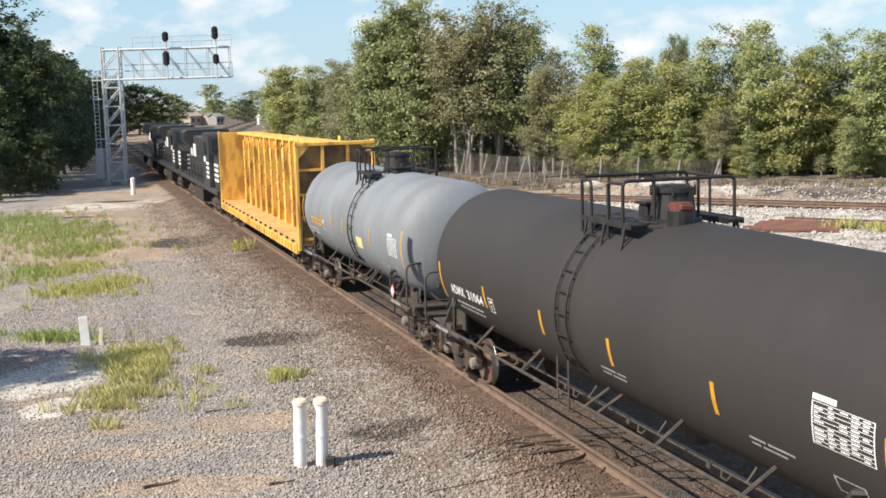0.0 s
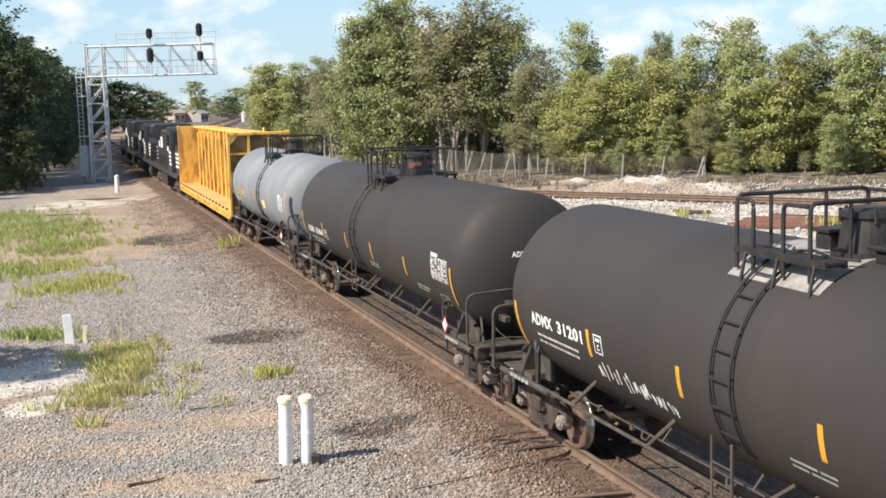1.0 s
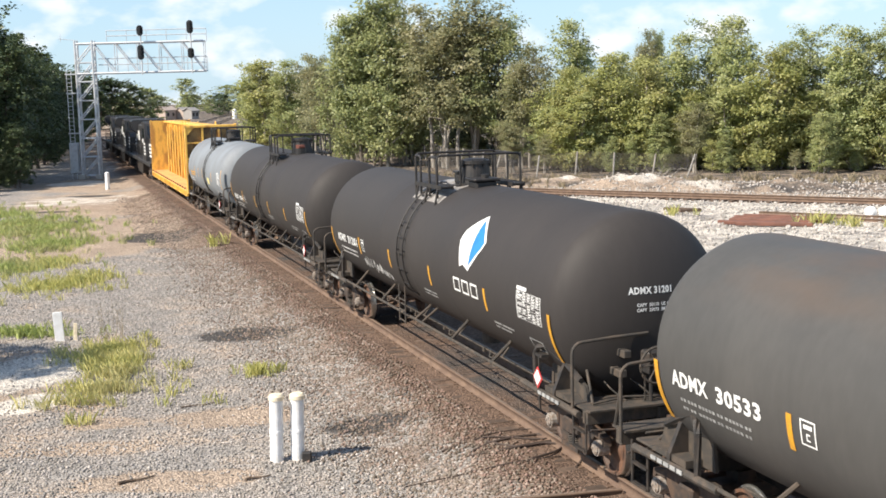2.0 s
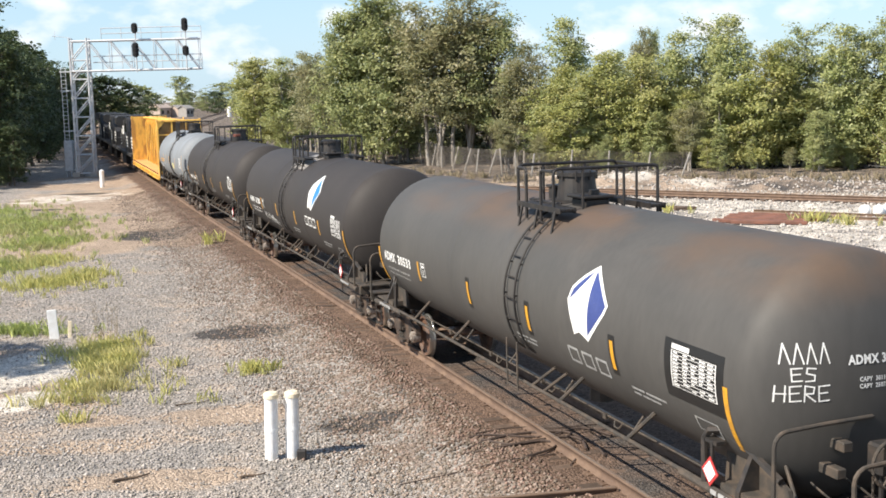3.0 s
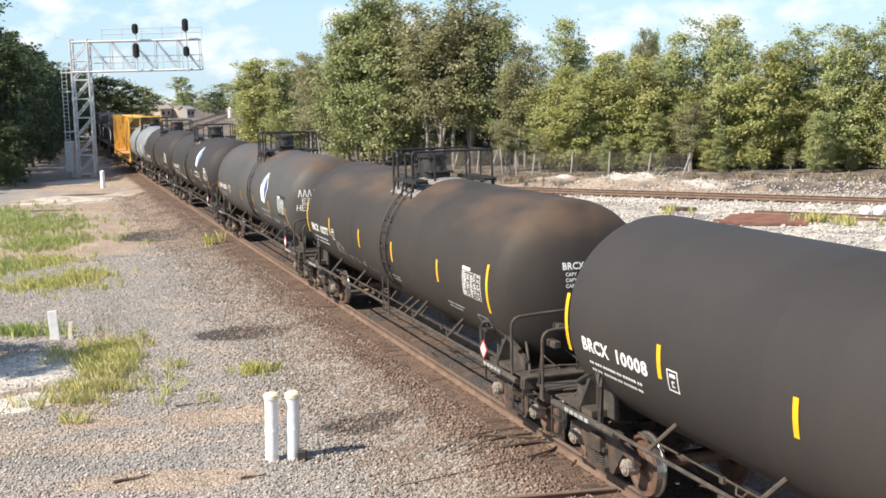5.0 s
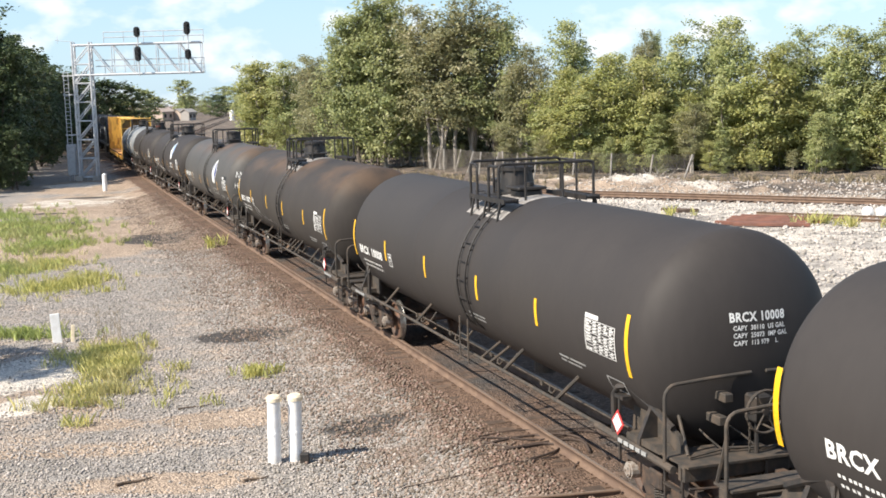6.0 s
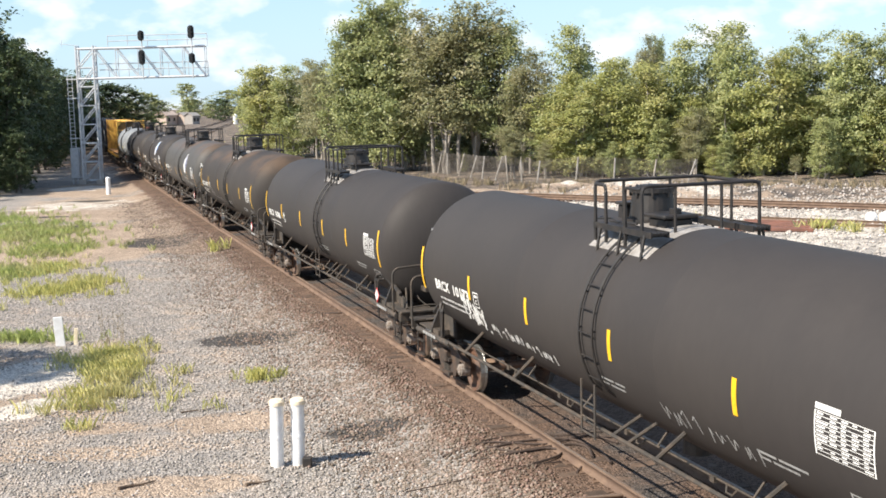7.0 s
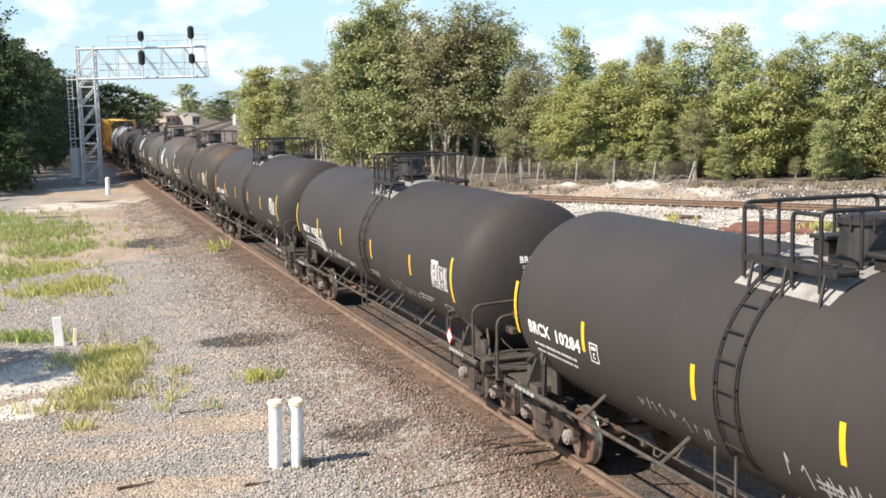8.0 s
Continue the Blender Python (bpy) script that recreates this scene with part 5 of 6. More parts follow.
def locomotive():
    """A six-axle diesel freight locomotive with a long hood and a wide cab."""
    car = thing("locomotive", "black diesel freight locomotive with white end stripes", "locomotive", "locomotives of the train")
    hl = 11.0
    bm = BM()
    box(bm, (0, 0, 1.42), (2 * hl, 3.05, .26), bevel=.03)
    box(bm, (0, 0, 1.2), (2 * hl - 1.5, 1.4, .4))
    part("underframe", bm, LOCO_BLACK, car)
    bm = BM()
    box(bm, (-2.2, 0, 2.85), (14.6, 1.85, 2.6), bevel=.12)
    for x in np.arange(-8.8, 4.6, .95):
        for sy in (1, -1):
            box(bm, (x, sy * .935, 2.45), (.84, .03, 1.5))
    part("long_hood", bm, LOCO_BLACK, car)
    bm = BM()
    prism(bm, [(-.95, 3.3), (.95, 3.3), (1.48, 3.75), (1.48, 4.35), (1.3, 4.5), (-1.3, 4.5), (-1.48, 4.35), (-1.48, 3.75)], "x", -9.4, -6.3)
    for x in np.arange(-9.2, -6.4, .25):
        for sy in (1, -1):
            box(bm, (x, sy * 1.49, 4.05), (.16, .03, .5))
    part("radiator", bm, LOCO_BLACK, car, "flared radiator housing")
    bm = BM()
    for x in (-4.6, -3.0, -1.4):
        rod(bm, (x, 0, 4.1), (x, 0, 4.34), .55, 16)
    box(bm, (1.0, 0, 4.2), (1.6, 1.2, .35), bevel=.08)
    box(bm, (3.6, 0, 4.22), (1.4, 1.5, .3), bevel=.08)
    part("roof_fans", bm, LOCO_BLACK, car)
    bm = BM()
    prism(bm, [(5.1, 1.55), (7.7, 1.55), (7.7, 3.35), (7.45, 4.35), (7.2, 4.5), (5.1, 4.5)], "y", -1.5, 1.5)
    part("cab", bm, LOCO_BLACK, car)
    for sy in (1, -1):
        for x in (5.7, 6.6):
            part("cab_window", box(BM(), (x, sy * 1.505, 3.65), (.7, .02, .7)), GLASS_DARK, car)
    for y in (-.75, .75):
        part("cab_window", box(BM(), (0, y, 0), (.02, 1.1, .7), pose(7.60, 0, 3.85, 0, -14, 0)), GLASS_DARK, car)
    bm = BM()
    prism(bm, [(7.7, 1.55), (9.6, 1.55), (9.6, 2.9), (9.3, 3.15), (7.7, 3.3)], "y", -1.22, 1.22)
    part("short_hood", bm, LOCO_BLACK, car)
    def band(c, size):
        part("white_band", box(BM(), c, size), WHITE_PAINT, car, "white painted band")
    for i in range(4):
        band((-9.52, 0, 1.9 + .34 * i), (.02, 1.7, .15))
        band((-9.1, .945, 1.9 + .34 * i), (.75, .02, .15))
        band((9.62, 0, 1.7 + .3 * i), (.02, 1.5, .13))
    for sy in (1, -1):
        for i in range(4):
            band((8.65, sy * 1.225, 1.98 + .27 * i), (1.8, .02, .15))
            band((7.0, sy * 1.505, 2.10 + .25 * i), (1.3, .02, .14))
        band((-5.4, sy * .96, 3.2), (1.5, .02, .8))
        band((-7.3, sy * .96, 3.2), (.9, .02, .8))
    for k in range(7):
        band((-hl + .35 + .1 * k, 1.535, 1.42), (.05, .012, .24))
    band((5.7, 1.51, 3.05), (.9, .012, .3)), band((5.7, -1.51, 3.05), (.9, .012, .3))
    bm = BM()
    for sy in (1, -1):
        rod(bm, (-hl + .3, sy * 1.42, 2.5), (4.9, sy * 1.42, 2.5), .022, 6)
        for x in np.arange(-hl + .3, 5, 1.9):
            rod(bm, (x, sy * 1.42, 1.5), (x, sy * 1.42, 2.5), .02, 6)
    for sgn in (1, -1):
        rod(bm, (sgn * (hl - .1), -1.3, 2.5), (sgn * (hl - .1), 1.3, 2.5), .022, 6)
        for y in (-1.3, -.4, .4, 1.3):
            rod(bm, (sgn * (hl - .1), y, 1.5), (sgn * (hl - .1), y, 2.5), .02, 6)
    part("handrail", bm, GEAR_BLACK, car)
    bm = BM()
    prism(bm, [(-2.5, 1.15), (2.5, 1.15), (2.3, .38), (-2.3, .38)], "y", -1.35, 1.35)
    part("fuel_tank", bm, STEEL_BLACK, car)
    for sgn in (1, -1):
        bm = BM()
        box(bm, (sgn * hl, 0, .85), (.14, 2.8, 1.0), bevel=.03)
        for sy in (1, -1):
            for z in (.5, .85, 1.2):
                box(bm, (sgn * (hl - .35), sy * 1.42, z), (.55, .24, .03))
        box(bm, (sgn * (hl + .2), 0, .88), (.5, .26, .26))
        part("pilot", bm, STEEL_BLACK, car)
        truck(car, sgn * 6.9, axles=(-1.7, 0.0, 1.7), frame_mesh=SIDE_FRAME_LOCO, turn=-1)
    return car


bm = BM()
prism(bm, [(-2.1, .45), (-2.1, .72), (-1.2, .80), (-.6, .98), (.6, .98), (1.2, .80), (2.1, .72), (2.1, .45), (1.3, .42), (.9, .28), (.4, .42), (-.4, .42), (-.9, .28), (-1.3, .42)], "y", .95, 1.12)
SIDE_FRAME_LOCO = finish("side_frame", bm, TRUCK_BROWN)

ROLLING.append((lumber_car(), 81.5, 8.9))
ROLLING.append((locomotive(), 104.2, 7.0))
ROLLING.append((locomotive(), 126.8, 7.0))
ROLLING.append((locomotive(), 149.4, 7.0))


# ---------- signal bridge ----------
def signal_bridge():
    b = thing("signal_bridge", "galvanised cantilever signal mast over the track", "signal mast")
    zt, zb, g = 11.0, 8.5, z_at(-30.2, 103)
    xs, ys = (-30.95, -29.5), (102.6, 103.35)
    for x in xs:
        for y in ys:
            part("mast_leg", rod(BM(), (x, y, g), (x, y, zt + .25), .095, 8), GALV, b)
    n = 7
    for i in range(n):
        z0, z1 = g + .3 + (zt - g - .3) * i / n, g + .3 + (zt - g - .3) * (i + 1) / n
        for y in ys:
            part("brace", rod(BM(), (xs[0], y, z0), (xs[1], y, z0), .055, 6), GALV, b)
            part("brace", rod(BM(), (xs[0], y, z0), (xs[1], y, z1), .06, 6), GALV, b)
        for x in xs:
            part("brace", rod(BM(), (x, ys[0], z0), (x, ys[1], z0), .045, 6), GALV, b)
            part("brace", rod(BM(), (x, ys[0], z0), (x, ys[1], z1), .04, 6), GALV, b)
    bm = BM()
    x1 = -20.1
    for y in ys:
        for z in (zb, zt):
            rod(bm, (xs[0], y, z), (x1, y, z), .085, 8)
    m = 5
    for i in range(m + 1):
        x = xs[1] + (x1 - xs[1]) * i / m
        for y in ys:
            rod(bm, (x, y, zb), (x, y, zt), .035, 6)
            if i < m:
                rod(bm, (x, y, zt), (x + (x1 - xs[1]) / m, y, zb), .05, 6)
        for z in (zb, zt):
            rod(bm, (x, ys[0], z), (x, ys[1], z), .035, 6)
    part("arm", bm, GALV, b, "braced horizontal arm")
    bm = BM()
    for z in (9.25, 9.75, 11.65, 12.1):
        lo_ = -28.6 if z > 11 else -29.4
        rod(bm, (lo_, ys[1] + .6, z), (x1, ys[1] + .6, z), .042, 6)
    for x in np.arange(-28.6, x1 + .1, 1.7):
        rod(bm, (x, ys[1] + .6, 11.0), (x, ys[1] + .6, 12.1), .03, 6)
        rod(bm, (x, ys[1] + .6, 8.5), (x, ys[1] + .6, 9.75), .03, 6)
        rod(bm, (x, ys[1], 8.5), (x, ys[1] + .6, 8.5), .03, 6)
    box(bm, ((-29.4 + x1) / 2, ys[1] + .35, 8.55), (x1 + 29.4, .5, .04))
    part("walkway", bm, GALV, b, "maintenance walkway with handrails")
    bm = BM()
    for x in (-32.0, -31.6):
        rod(bm, (x, 103.2, g), (x, 103.2, 8.8), .035, 6)
    for z in np.arange(.2, 8.8, .33):
        rod(bm, (-32.0, 103.2, z), (-31.6, 103.2, z), .022, 6)
    for z in (0.2, 3.5, 6.9, 8.5):
        box(bm, (-31.5, 103.2, z), (1.2, .12, .10))
    tube(bm, [(-32.3, 103.2, 11.2), (-32.3, 103.2, 11.9)], .02, 5), rod(bm, (-32.5, 103.2, 11.5), (-30.9, 103.2, 11.3), .025, 6)
    part("ladder", bm, GALV, b)
    bm = BM()
    box(bm, (-31.7, 103.2, 1.4), (.7, .6, 2.6), bevel=.03)
    part("equipment_box", bm, GALV, b)
    for x in xs:
        for y in ys:
            part("footing", box(BM(), (x, y, g + .15), (.6, .6, .5), bevel=.03), CONCRETE, b)
    for x, zs in ((-25.3, ((11.95, .43), (10.15, .62))), (-21.1, ((12.15, .55), (9.98, .43)))):
        bm = BM()
        rod(bm, (x, ys[0] - .25, 8.3), (x, ys[0] - .25, zs[0][0] + .3), .06, 8)
        part("signal_post", bm, GALV, b)
        for z, hh in zs:
            bm = BM()
            y = ys[0] - .45
            oval = [(x + .27 * math.cos(a), z + .27 * math.sin(a) + (hh - .27) * (1 if math.sin(a) > 0 else -1)) for a in np.linspace(0, 2 * math.pi, 25)[:-1]]
            prism(bm, oval, "y", y - .03, y + .03)
            for dz in (-hh * .6, 0, hh * .6):
                rod(bm, (x, y - .03, z + dz), (x, y - .30, z + dz - .02), .13, 12)
            box(bm, (x, y + .15, z), (.34, .3, 1.5 * hh))
            part("signal_head", bm, SIGNAL_BLACK, b, "black oval colour-light signal head")
    return b


signal_bridge()


# ---------- posts and small things in the yard ----------
def vent_post(x, y, h, label):
    p_ = thing("marker_post", label, "post", "white posts in the yard")
    p_.location = (x, y, z_at(x, y))
    bm = BM()
    rod(bm, (0, 0, -.1), (0, 0, h - .10), .120, 20)
    rod(bm, (0, 0, h * .42), (0, 0, h * .42 + .05), .127, 20)
    part("pipe", bm, PVC, p_)
    bm = BM()
    rod(bm, (0, 0, h - .10), (0, 0, h - .035), .138, 20)
    rod(bm, (0, 0, h - .035), (0, 0, h), .138, 20, r2=.10)
    part("cap", bm, CAP_TAN, p_, "weathered tan cap")
    return p_


vent_post(-3.12, 20.66, 1.21, "white plastic vent pipe with tan cap standing in gravel").rotation_euler = (0.0, 0.028, 0)
vent_post(-2.76, 20.76, 1.20, "white plastic vent pipe with tan cap standing in gravel").rotation_euler = (0.0, 0.026, 0)
bm = BM()
box(bm, (0, 0, .08), (.16, .14, .2), bevel=.015)
jb = tagged(new("junction_box", finish("junction_box", bm, STEEL_BLACK)), "small dark junction box at the foot of the pipes", "box")
jb.location = (-2.58, 20.62, z_at(-2.58, 20.62) - .01)
bm = BM()
box(bm, (0, 0, .38), (.25, .05, .92), bevel=.01)
st = tagged(new("marker_stake", finish("marker_stake", bm, PVC)), "flat white marker stake in the weeds", "stake")
st.matrix_world = pose(-10.68, 32.4, z_at(-10.68, 32.4) - .03, 0, -3, 10)
bm = BM()
box(bm, (0, 0, .22), (.10, .04, .55), bevel=.01)
st = tagged(new("marker_stake", finish("marker_stake", bm, CAP_TAN)), "small orange wooden stake in the weeds", "stake")
st.matrix_world = pose(-10.30, 32.5, z_at(-10.3, 32.5) - .03, 0, 4, 10)
bm = BM()
rod(bm, (0, 0, -.1), (0, 0, 1.25), .17, 16)
rod(bm, (0, 0, 1.25), (0, 0, 1.32), .17, 16, r2=.05)
st = tagged(new("marker_post", finish("marker_post", bm, PVC)), "short white post beside the signal mast", "post")
st.location = (-25.45, 90.4, z_at(-25.45, 90.4))


def stick(x0, y0, x1, y1, r):
    bm = BM()
    d = Vector((x1 - x0, y1 - y0, 0))
    n = Vector((-d.y, d.x, 0)).normalized()
    pts = []
    for i in range(6):
        t = i / 5
        q = Vector((x0, y0, 0)) + d * t + n * .03 * math.sin(7 * t)
        pts.append((q.x, q.y, z_at(q.x, q.y) + .03))
    tube(bm, pts, r, 6, .4)
    tagged(new("stick", finish("stick", bm, STICK)), "dead stick lying on the gravel", "stick")


stick(-5.65, 24.46, -5.0, 24.8, .02), stick(-5.62, 19.5, -5.1, 19.95, .03), stick(-3.5, 19.6, -3.1, 19.8, .03)


def loose_cable(pts, r=0.026):
    bm = BM()
    P = [Vector((x, y, z_at(x, y) + .03)) for x, y in pts]
    smooth = []
    for i in range(len(P) - 1):
        a, b, c, d = P[max(i - 1, 0)], P[i], P[i + 1], P[min(i + 2, len(P) - 1)]
        for k in range(6):
            t = k / 6
            smooth.append(.5 * (2 * b + (c - a) * t + (2 * a - 5 * b + 4 * c - d) * t * t + (3 * b - a - 3 * c + d) * t ** 3))
    smooth.append(P[-1])
    tube(bm, smooth, r, 6)
    tagged(new("cable", finish("cable", bm, CABLE)), "rusty cable lying over the track shoulder", "cable")


loose_cable([(0.35, 20.2), (0.8, 20.6), (1.5, 20.9), (2.1, 20.8), (2.5, 20.2), (2.6, 19.4)])
loose_cable([(0.3, 20.0), (1.0, 20.1), (1.9, 20.5), (2.3, 20.4), (2.35, 19.8)])
loose_cable([(0.5, 21.0), (1.2, 21.3), (2.0, 21.1), (3.0, 21.4)], .012)
loose_cable([(0.6, 20.6), (1.1, 20.2), (1.7, 20.3), (2.2, 19.7), (2.0, 19.0)])
loose_cable([(1.3, 19.4), (1.8, 19.9), (1.9, 20.5), (1.5, 20.9)], .022)
loose_cable([(-0.2, 20.6), (0.6, 20.9), (1.6, 20.6), (2.4, 21.0), (2.9, 20.6)], .02)
loose_cable([(-0.8, 19.1), (0.0, 19.3), (1.0, 19.3), (1.8, 19.6)], .012)
# old rail lying at an angle to the track, and its neighbour
for k, (a, b) in enumerate((((0.3, 17.25), (2.55, 17.66)), )):
    a, b = Vector(a), Vector(b)
    n = Vector((-(b - a).y, (b - a).x)).normalized()
    me = rail_mesh("old_rail", [(Vector((*q, -.09)), n) for q in (a, a.lerp(b, .5), b)])
    tagged(new("old_rail", me), "rusty old rail on timbers beside the track", "rail")
for t in (.12, .5, .88):
    q = Vector((0.3, 17.25)).lerp(Vector((2.55, 17.66)), t)
    bm = box(BM(), (0, 0, -.14), (1.1, .22, .26), bevel=.012)
    ob = tagged(new("crossing_timber", finish("crossing_timber", bm, TIE_WOOD)), "weathered timber under the old rail", "timber", "crossing timbers")
    ob.matrix_world = pose(q.x, q.y, -.265, 0, 0, 102)
# scrap beside the siding: stacked rails, ties, sacks
for k, (x, y, L_, a) in enumerate(((14.6, 55.2, 3.6, -22), (14.9, 54.6, 3.4, -20), (14.2, 55.7, 3.2, -24), (15.6, 56.6, 4.4, -33), (15.9, 57.1, 4.6, -36), (16.3, 57.6, 4.2, -34), (15.2, 56.2, 4.0, -31), (12.2, 63.2, 1.6, -30), (12.7, 62.6, 1.2, 15))):
    bm = BM()
    box(bm, (0, 0, .12), (L_, .22, .16), bevel=.02)
    ob = tagged(new("scrap_timber", finish("scrap_timber", bm, SCRAP_RED if k < 7 else TIE_WOOD)), "rust-red old timber lying in pale ballast", "timber", "scrap timbers")
    ob.matrix_world = pose(x, y, z_at(x, y), 0, 0, a)
for x, y in ((20.2, 57.2), (20.8, 57.0), (21.3, 57.3)):
    bm = BM()
    bmesh.ops.create_icosphere(bm, subdivisions=2, radius=.34, matrix=Matrix.Translation((0, 0, .24)) @ Matrix.Diagonal((.85, .8, 1, 1)))
    for v in bm.verts:
        v.co += Vector((random.uniform(-.03, .03), random.uniform(-.03, .03), random.uniform(-.03, .03)))
        v.co.z = max(v.co.z, 0)
    ob = tagged(new("sack", finish("sack", bm, PVC, True)), "full white sack standing in the ballast", "sack", "white sacks")
    ob.location = (x, y, z_at(x, y))


# ---------- plants ----------
def leaf_sprays(points, ways, reach, per, size, seed, droop=0.15, centre=4.0):
    """Leaves in loose sprays along twigs: small folded-out quads round each twig point."""
    r = np.random.default_rng(seed)
    points, ways = np.asarray(points, float), np.asarray(ways, float)
    n = len(points) * per
    base = np.repeat(points, per, axis=0)
    along = np.repeat(ways, per, axis=0) * r.uniform(-.5, .9, n)[:, None]
    off = r.normal(size=(n, 3)) * np.array([1, 1, .55]) * reach * r.uniform(.3, 1.0, n)[:, None]
    c = base + along + off
    c[:, 2] -= droop * np.linalg.norm(off[:, :2], axis=1)
    out = c - np.array([0, 0, centre])
    out /= np.linalg.norm(out, axis=1)[:, None] + 1e-6
    nrm = r.normal(size=(n, 3)) * 0.50 + out * 0.62 + np.array([0, 0, 0.36])
    nrm /= np.linalg.norm(nrm, axis=1)[:, None]
    t = np.cross(nrm, r.normal(size=(n, 3)))
    t /= np.linalg.norm(t, axis=1)[:, None]
    b = np.cross(nrm, t)
    s = (size * r.uniform(0.55, 1.35, n))[:, None]
    v = np.stack([c + t * s, c + b * s * .55, c - t * s * .9, c - b * s * .55], 1).reshape(-1, 3)
    return v, np.arange(4 * n).reshape(-1, 4)


def outline_round(u):
    return math.sin(math.pi * min(1, .12 + .88 * u)) ** .6


def outline_spire(u):
    return min(1, 1.6 * u + .62) * (1 - .92 * u) ** .38


def outline_layered(u):
    return (.75 + .25 * math.sin(u * 16)) * math.sin(math.pi * min(1, .22 + .76 * u)) ** .5


def build_tree(label, height, spread_, seed, leaf, bark, bare=0.28, stems=1, boughs=30, twigs=5, per=44, size=0.125, rise=.6, outline=outline_round, reach=.34):
    """A tapered, forked trunk; boughs reach out to an uneven outline; twigs on them carry the leaves."""
    r = random.Random(seed)
    t = thing("tree", label, "tree")
    bm = BM()
    pts, ways = [], []
    for sidx in range(stems):
        ox, oy = (r.uniform(-.7, .7), r.uniform(-.7, .7)) if stems > 1 else (0, 0)
        lx, ly = r.uniform(-.10, .10), r.uniform(-.10, .10)
        H = height * (1.0 if sidx == 0 else r.uniform(.72, .94))
        stem = [Vector((ox + lx * H * (k / 9) ** 1.2 + .14 * math.sin(k * 1.3 + sidx * 2), oy + ly * H * (k / 9) + .12 * math.cos(k * 1.7 + sidx), H * k / 9 - .3)) for k in range(10)]
        tube(bm, stem, height * .011 + .03, 7, .12)
        n = boughs // stems
        for k in range(n):
            u = (k + r.random()) / n
            f = (bare + (1 - bare) * u) * 9
            i0 = min(int(f), 8)
            p0 = stem[i0].lerp(stem[i0 + 1], f - i0)
            a = k * 2.4 + r.uniform(-.7, .7)
            L_ = max(.5, spread_ * outline(u) * r.uniform(.55, 1.15))
            d = Vector((math.cos(a), math.sin(a), 0))
            up = rise * r.uniform(.5, 1.4) + .5 * u
            mid = p0 + d * L_ * .5 + Vector((0, 0, up * L_ * .32))
            end = p0 + d * L_ + Vector((r.uniform(-.2, .2), r.uniform(-.2, .2), up * L_ * .75))
            tube(bm, [p0, mid, end], .022 + .0022 * height * (1 - u), 5, .25)
            for q in range(twigs):
                w = .45 + .55 * (q + r.random()) / twigs
                c = p0.lerp(mid, w * 2) if w < .5 else mid.lerp(end, w * 2 - 1)
                side = Vector((r.uniform(-1, 1), r.uniform(-1, 1), r.uniform(-.3, .7))).normalized() * r.uniform(.25, .75) * (.4 + .16 * spread_)
                pts.append(tuple(c + side))
                ways.append(tuple(side * .8))
        for q in range(3):
            pts.append(tuple(stem[9] + Vector((0, 0, -.35 * q))))
            ways.append((0, 0, .3))
    part("trunk", bm, bark, t)
    v, f = leaf_sprays(pts, ways, reach, per, size, seed, centre=height * .45)
    ob = new("crown", from_arrays("crown", v, f, leaf))
    ob.parent = t
    return t


protos = [
    build_tree("tall broadleaf tree with mid-green leaves beyond the fence", 12, 3.1, 11, LEAF_MID, BARK, bare=.20, stems=2, boughs=56, rise=.8, reach=.48),
    build_tree("slim poplar-like tree with light green leaves", 11, 2.3, 12, LEAF_LIME, BARK_PALE, bare=.05, stems=2, boughs=56, rise=.9, outline=outline_spire, reach=.48),
    build_tree("olive green spreading tree with bare pale stems below", 12, 3.7, 13, LEAF_OLIVE, BARK_PALE, bare=.33, stems=3, boughs=60, rise=.35, outline=outline_layered, reach=.48),
    build_tree("dense green tree with leaves coloured dark for shade", 12, 3.3, 14, LEAF_SHADED, BARK, bare=.04, stems=2, boughs=60, size=.145, rise=.8, reach=.42, outline=outline_spire),
    build_tree("young tree with yellow-green leaves and pale stems", 9, 2.4, 15, LEAF_YELLOW, BARK_PALE, bare=.08, stems=3, boughs=48, rise=.7, reach=.48),
    build_tree("leafy green tree with pale trunk", 11, 2.7, 16, LEAF_MID, BARK_PALE, bare=.08, stems=2, boughs=56, rise=.8, outline=outline_spire, reach=.48),
    build_tree("distant broadleaf tree with green crown", 12, 3.6, 17, LEAF_MID, BARK, bare=.08, boughs=26, twigs=4, per=22, size=.27, reach=.5),
    build_tree("distant tree with shade-darkened green leaves", 12, 3.6, 18, LEAF_SHADED, BARK, bare=.05, boughs=26, twigs=4, per=22, size=.27, reach=.5),
    build_tree("olive tree in the depth of the wood", 12, 3.4, 19, LEAF_OLIVE, BARK, bare=.15, stems=2, boughs=30, twigs=4, per=28, size=.21, reach=.45),
    build_tree("light green tree in the depth of the wood", 11, 2.8, 20, LEAF_LIME, BARK_PALE, bare=.10, stems=2, boughs=30, twigs=4, per=28, size=.20, reach=.45, outline=outline_spire),
    build_tree("low thicket bush with leaves coloured darker for the wood's dimness", 9, 3.6, 22, LEAF_DIM_THICKET, BARK, bare=.04, stems=3, boughs=30, twigs=4, per=26, size=.24, reach=.5),
]
HEIGHTS = (12, 11, 12, 12, 9, 11, 12, 12, 12, 11, 9)
used = [False] * len(protos)


def plant(i, x, y, h, wide=1.0, turn=None):
    m = pose(x, y, z_at(x, y), 0, 0, turn if turn is not None else random.uniform(0, 360))
    s = h / HEIGHTS[i] * 1.02
    ob = protos[i] if not used[i] else copy_thing(protos[i], m)
    used[i] = True
    ob.matrix_basis = m @ Matrix.Diagonal((s * wide, s * wide, s, 1))
    tagged(ob, group="trees of the woods")
    return ob


random.seed(21)
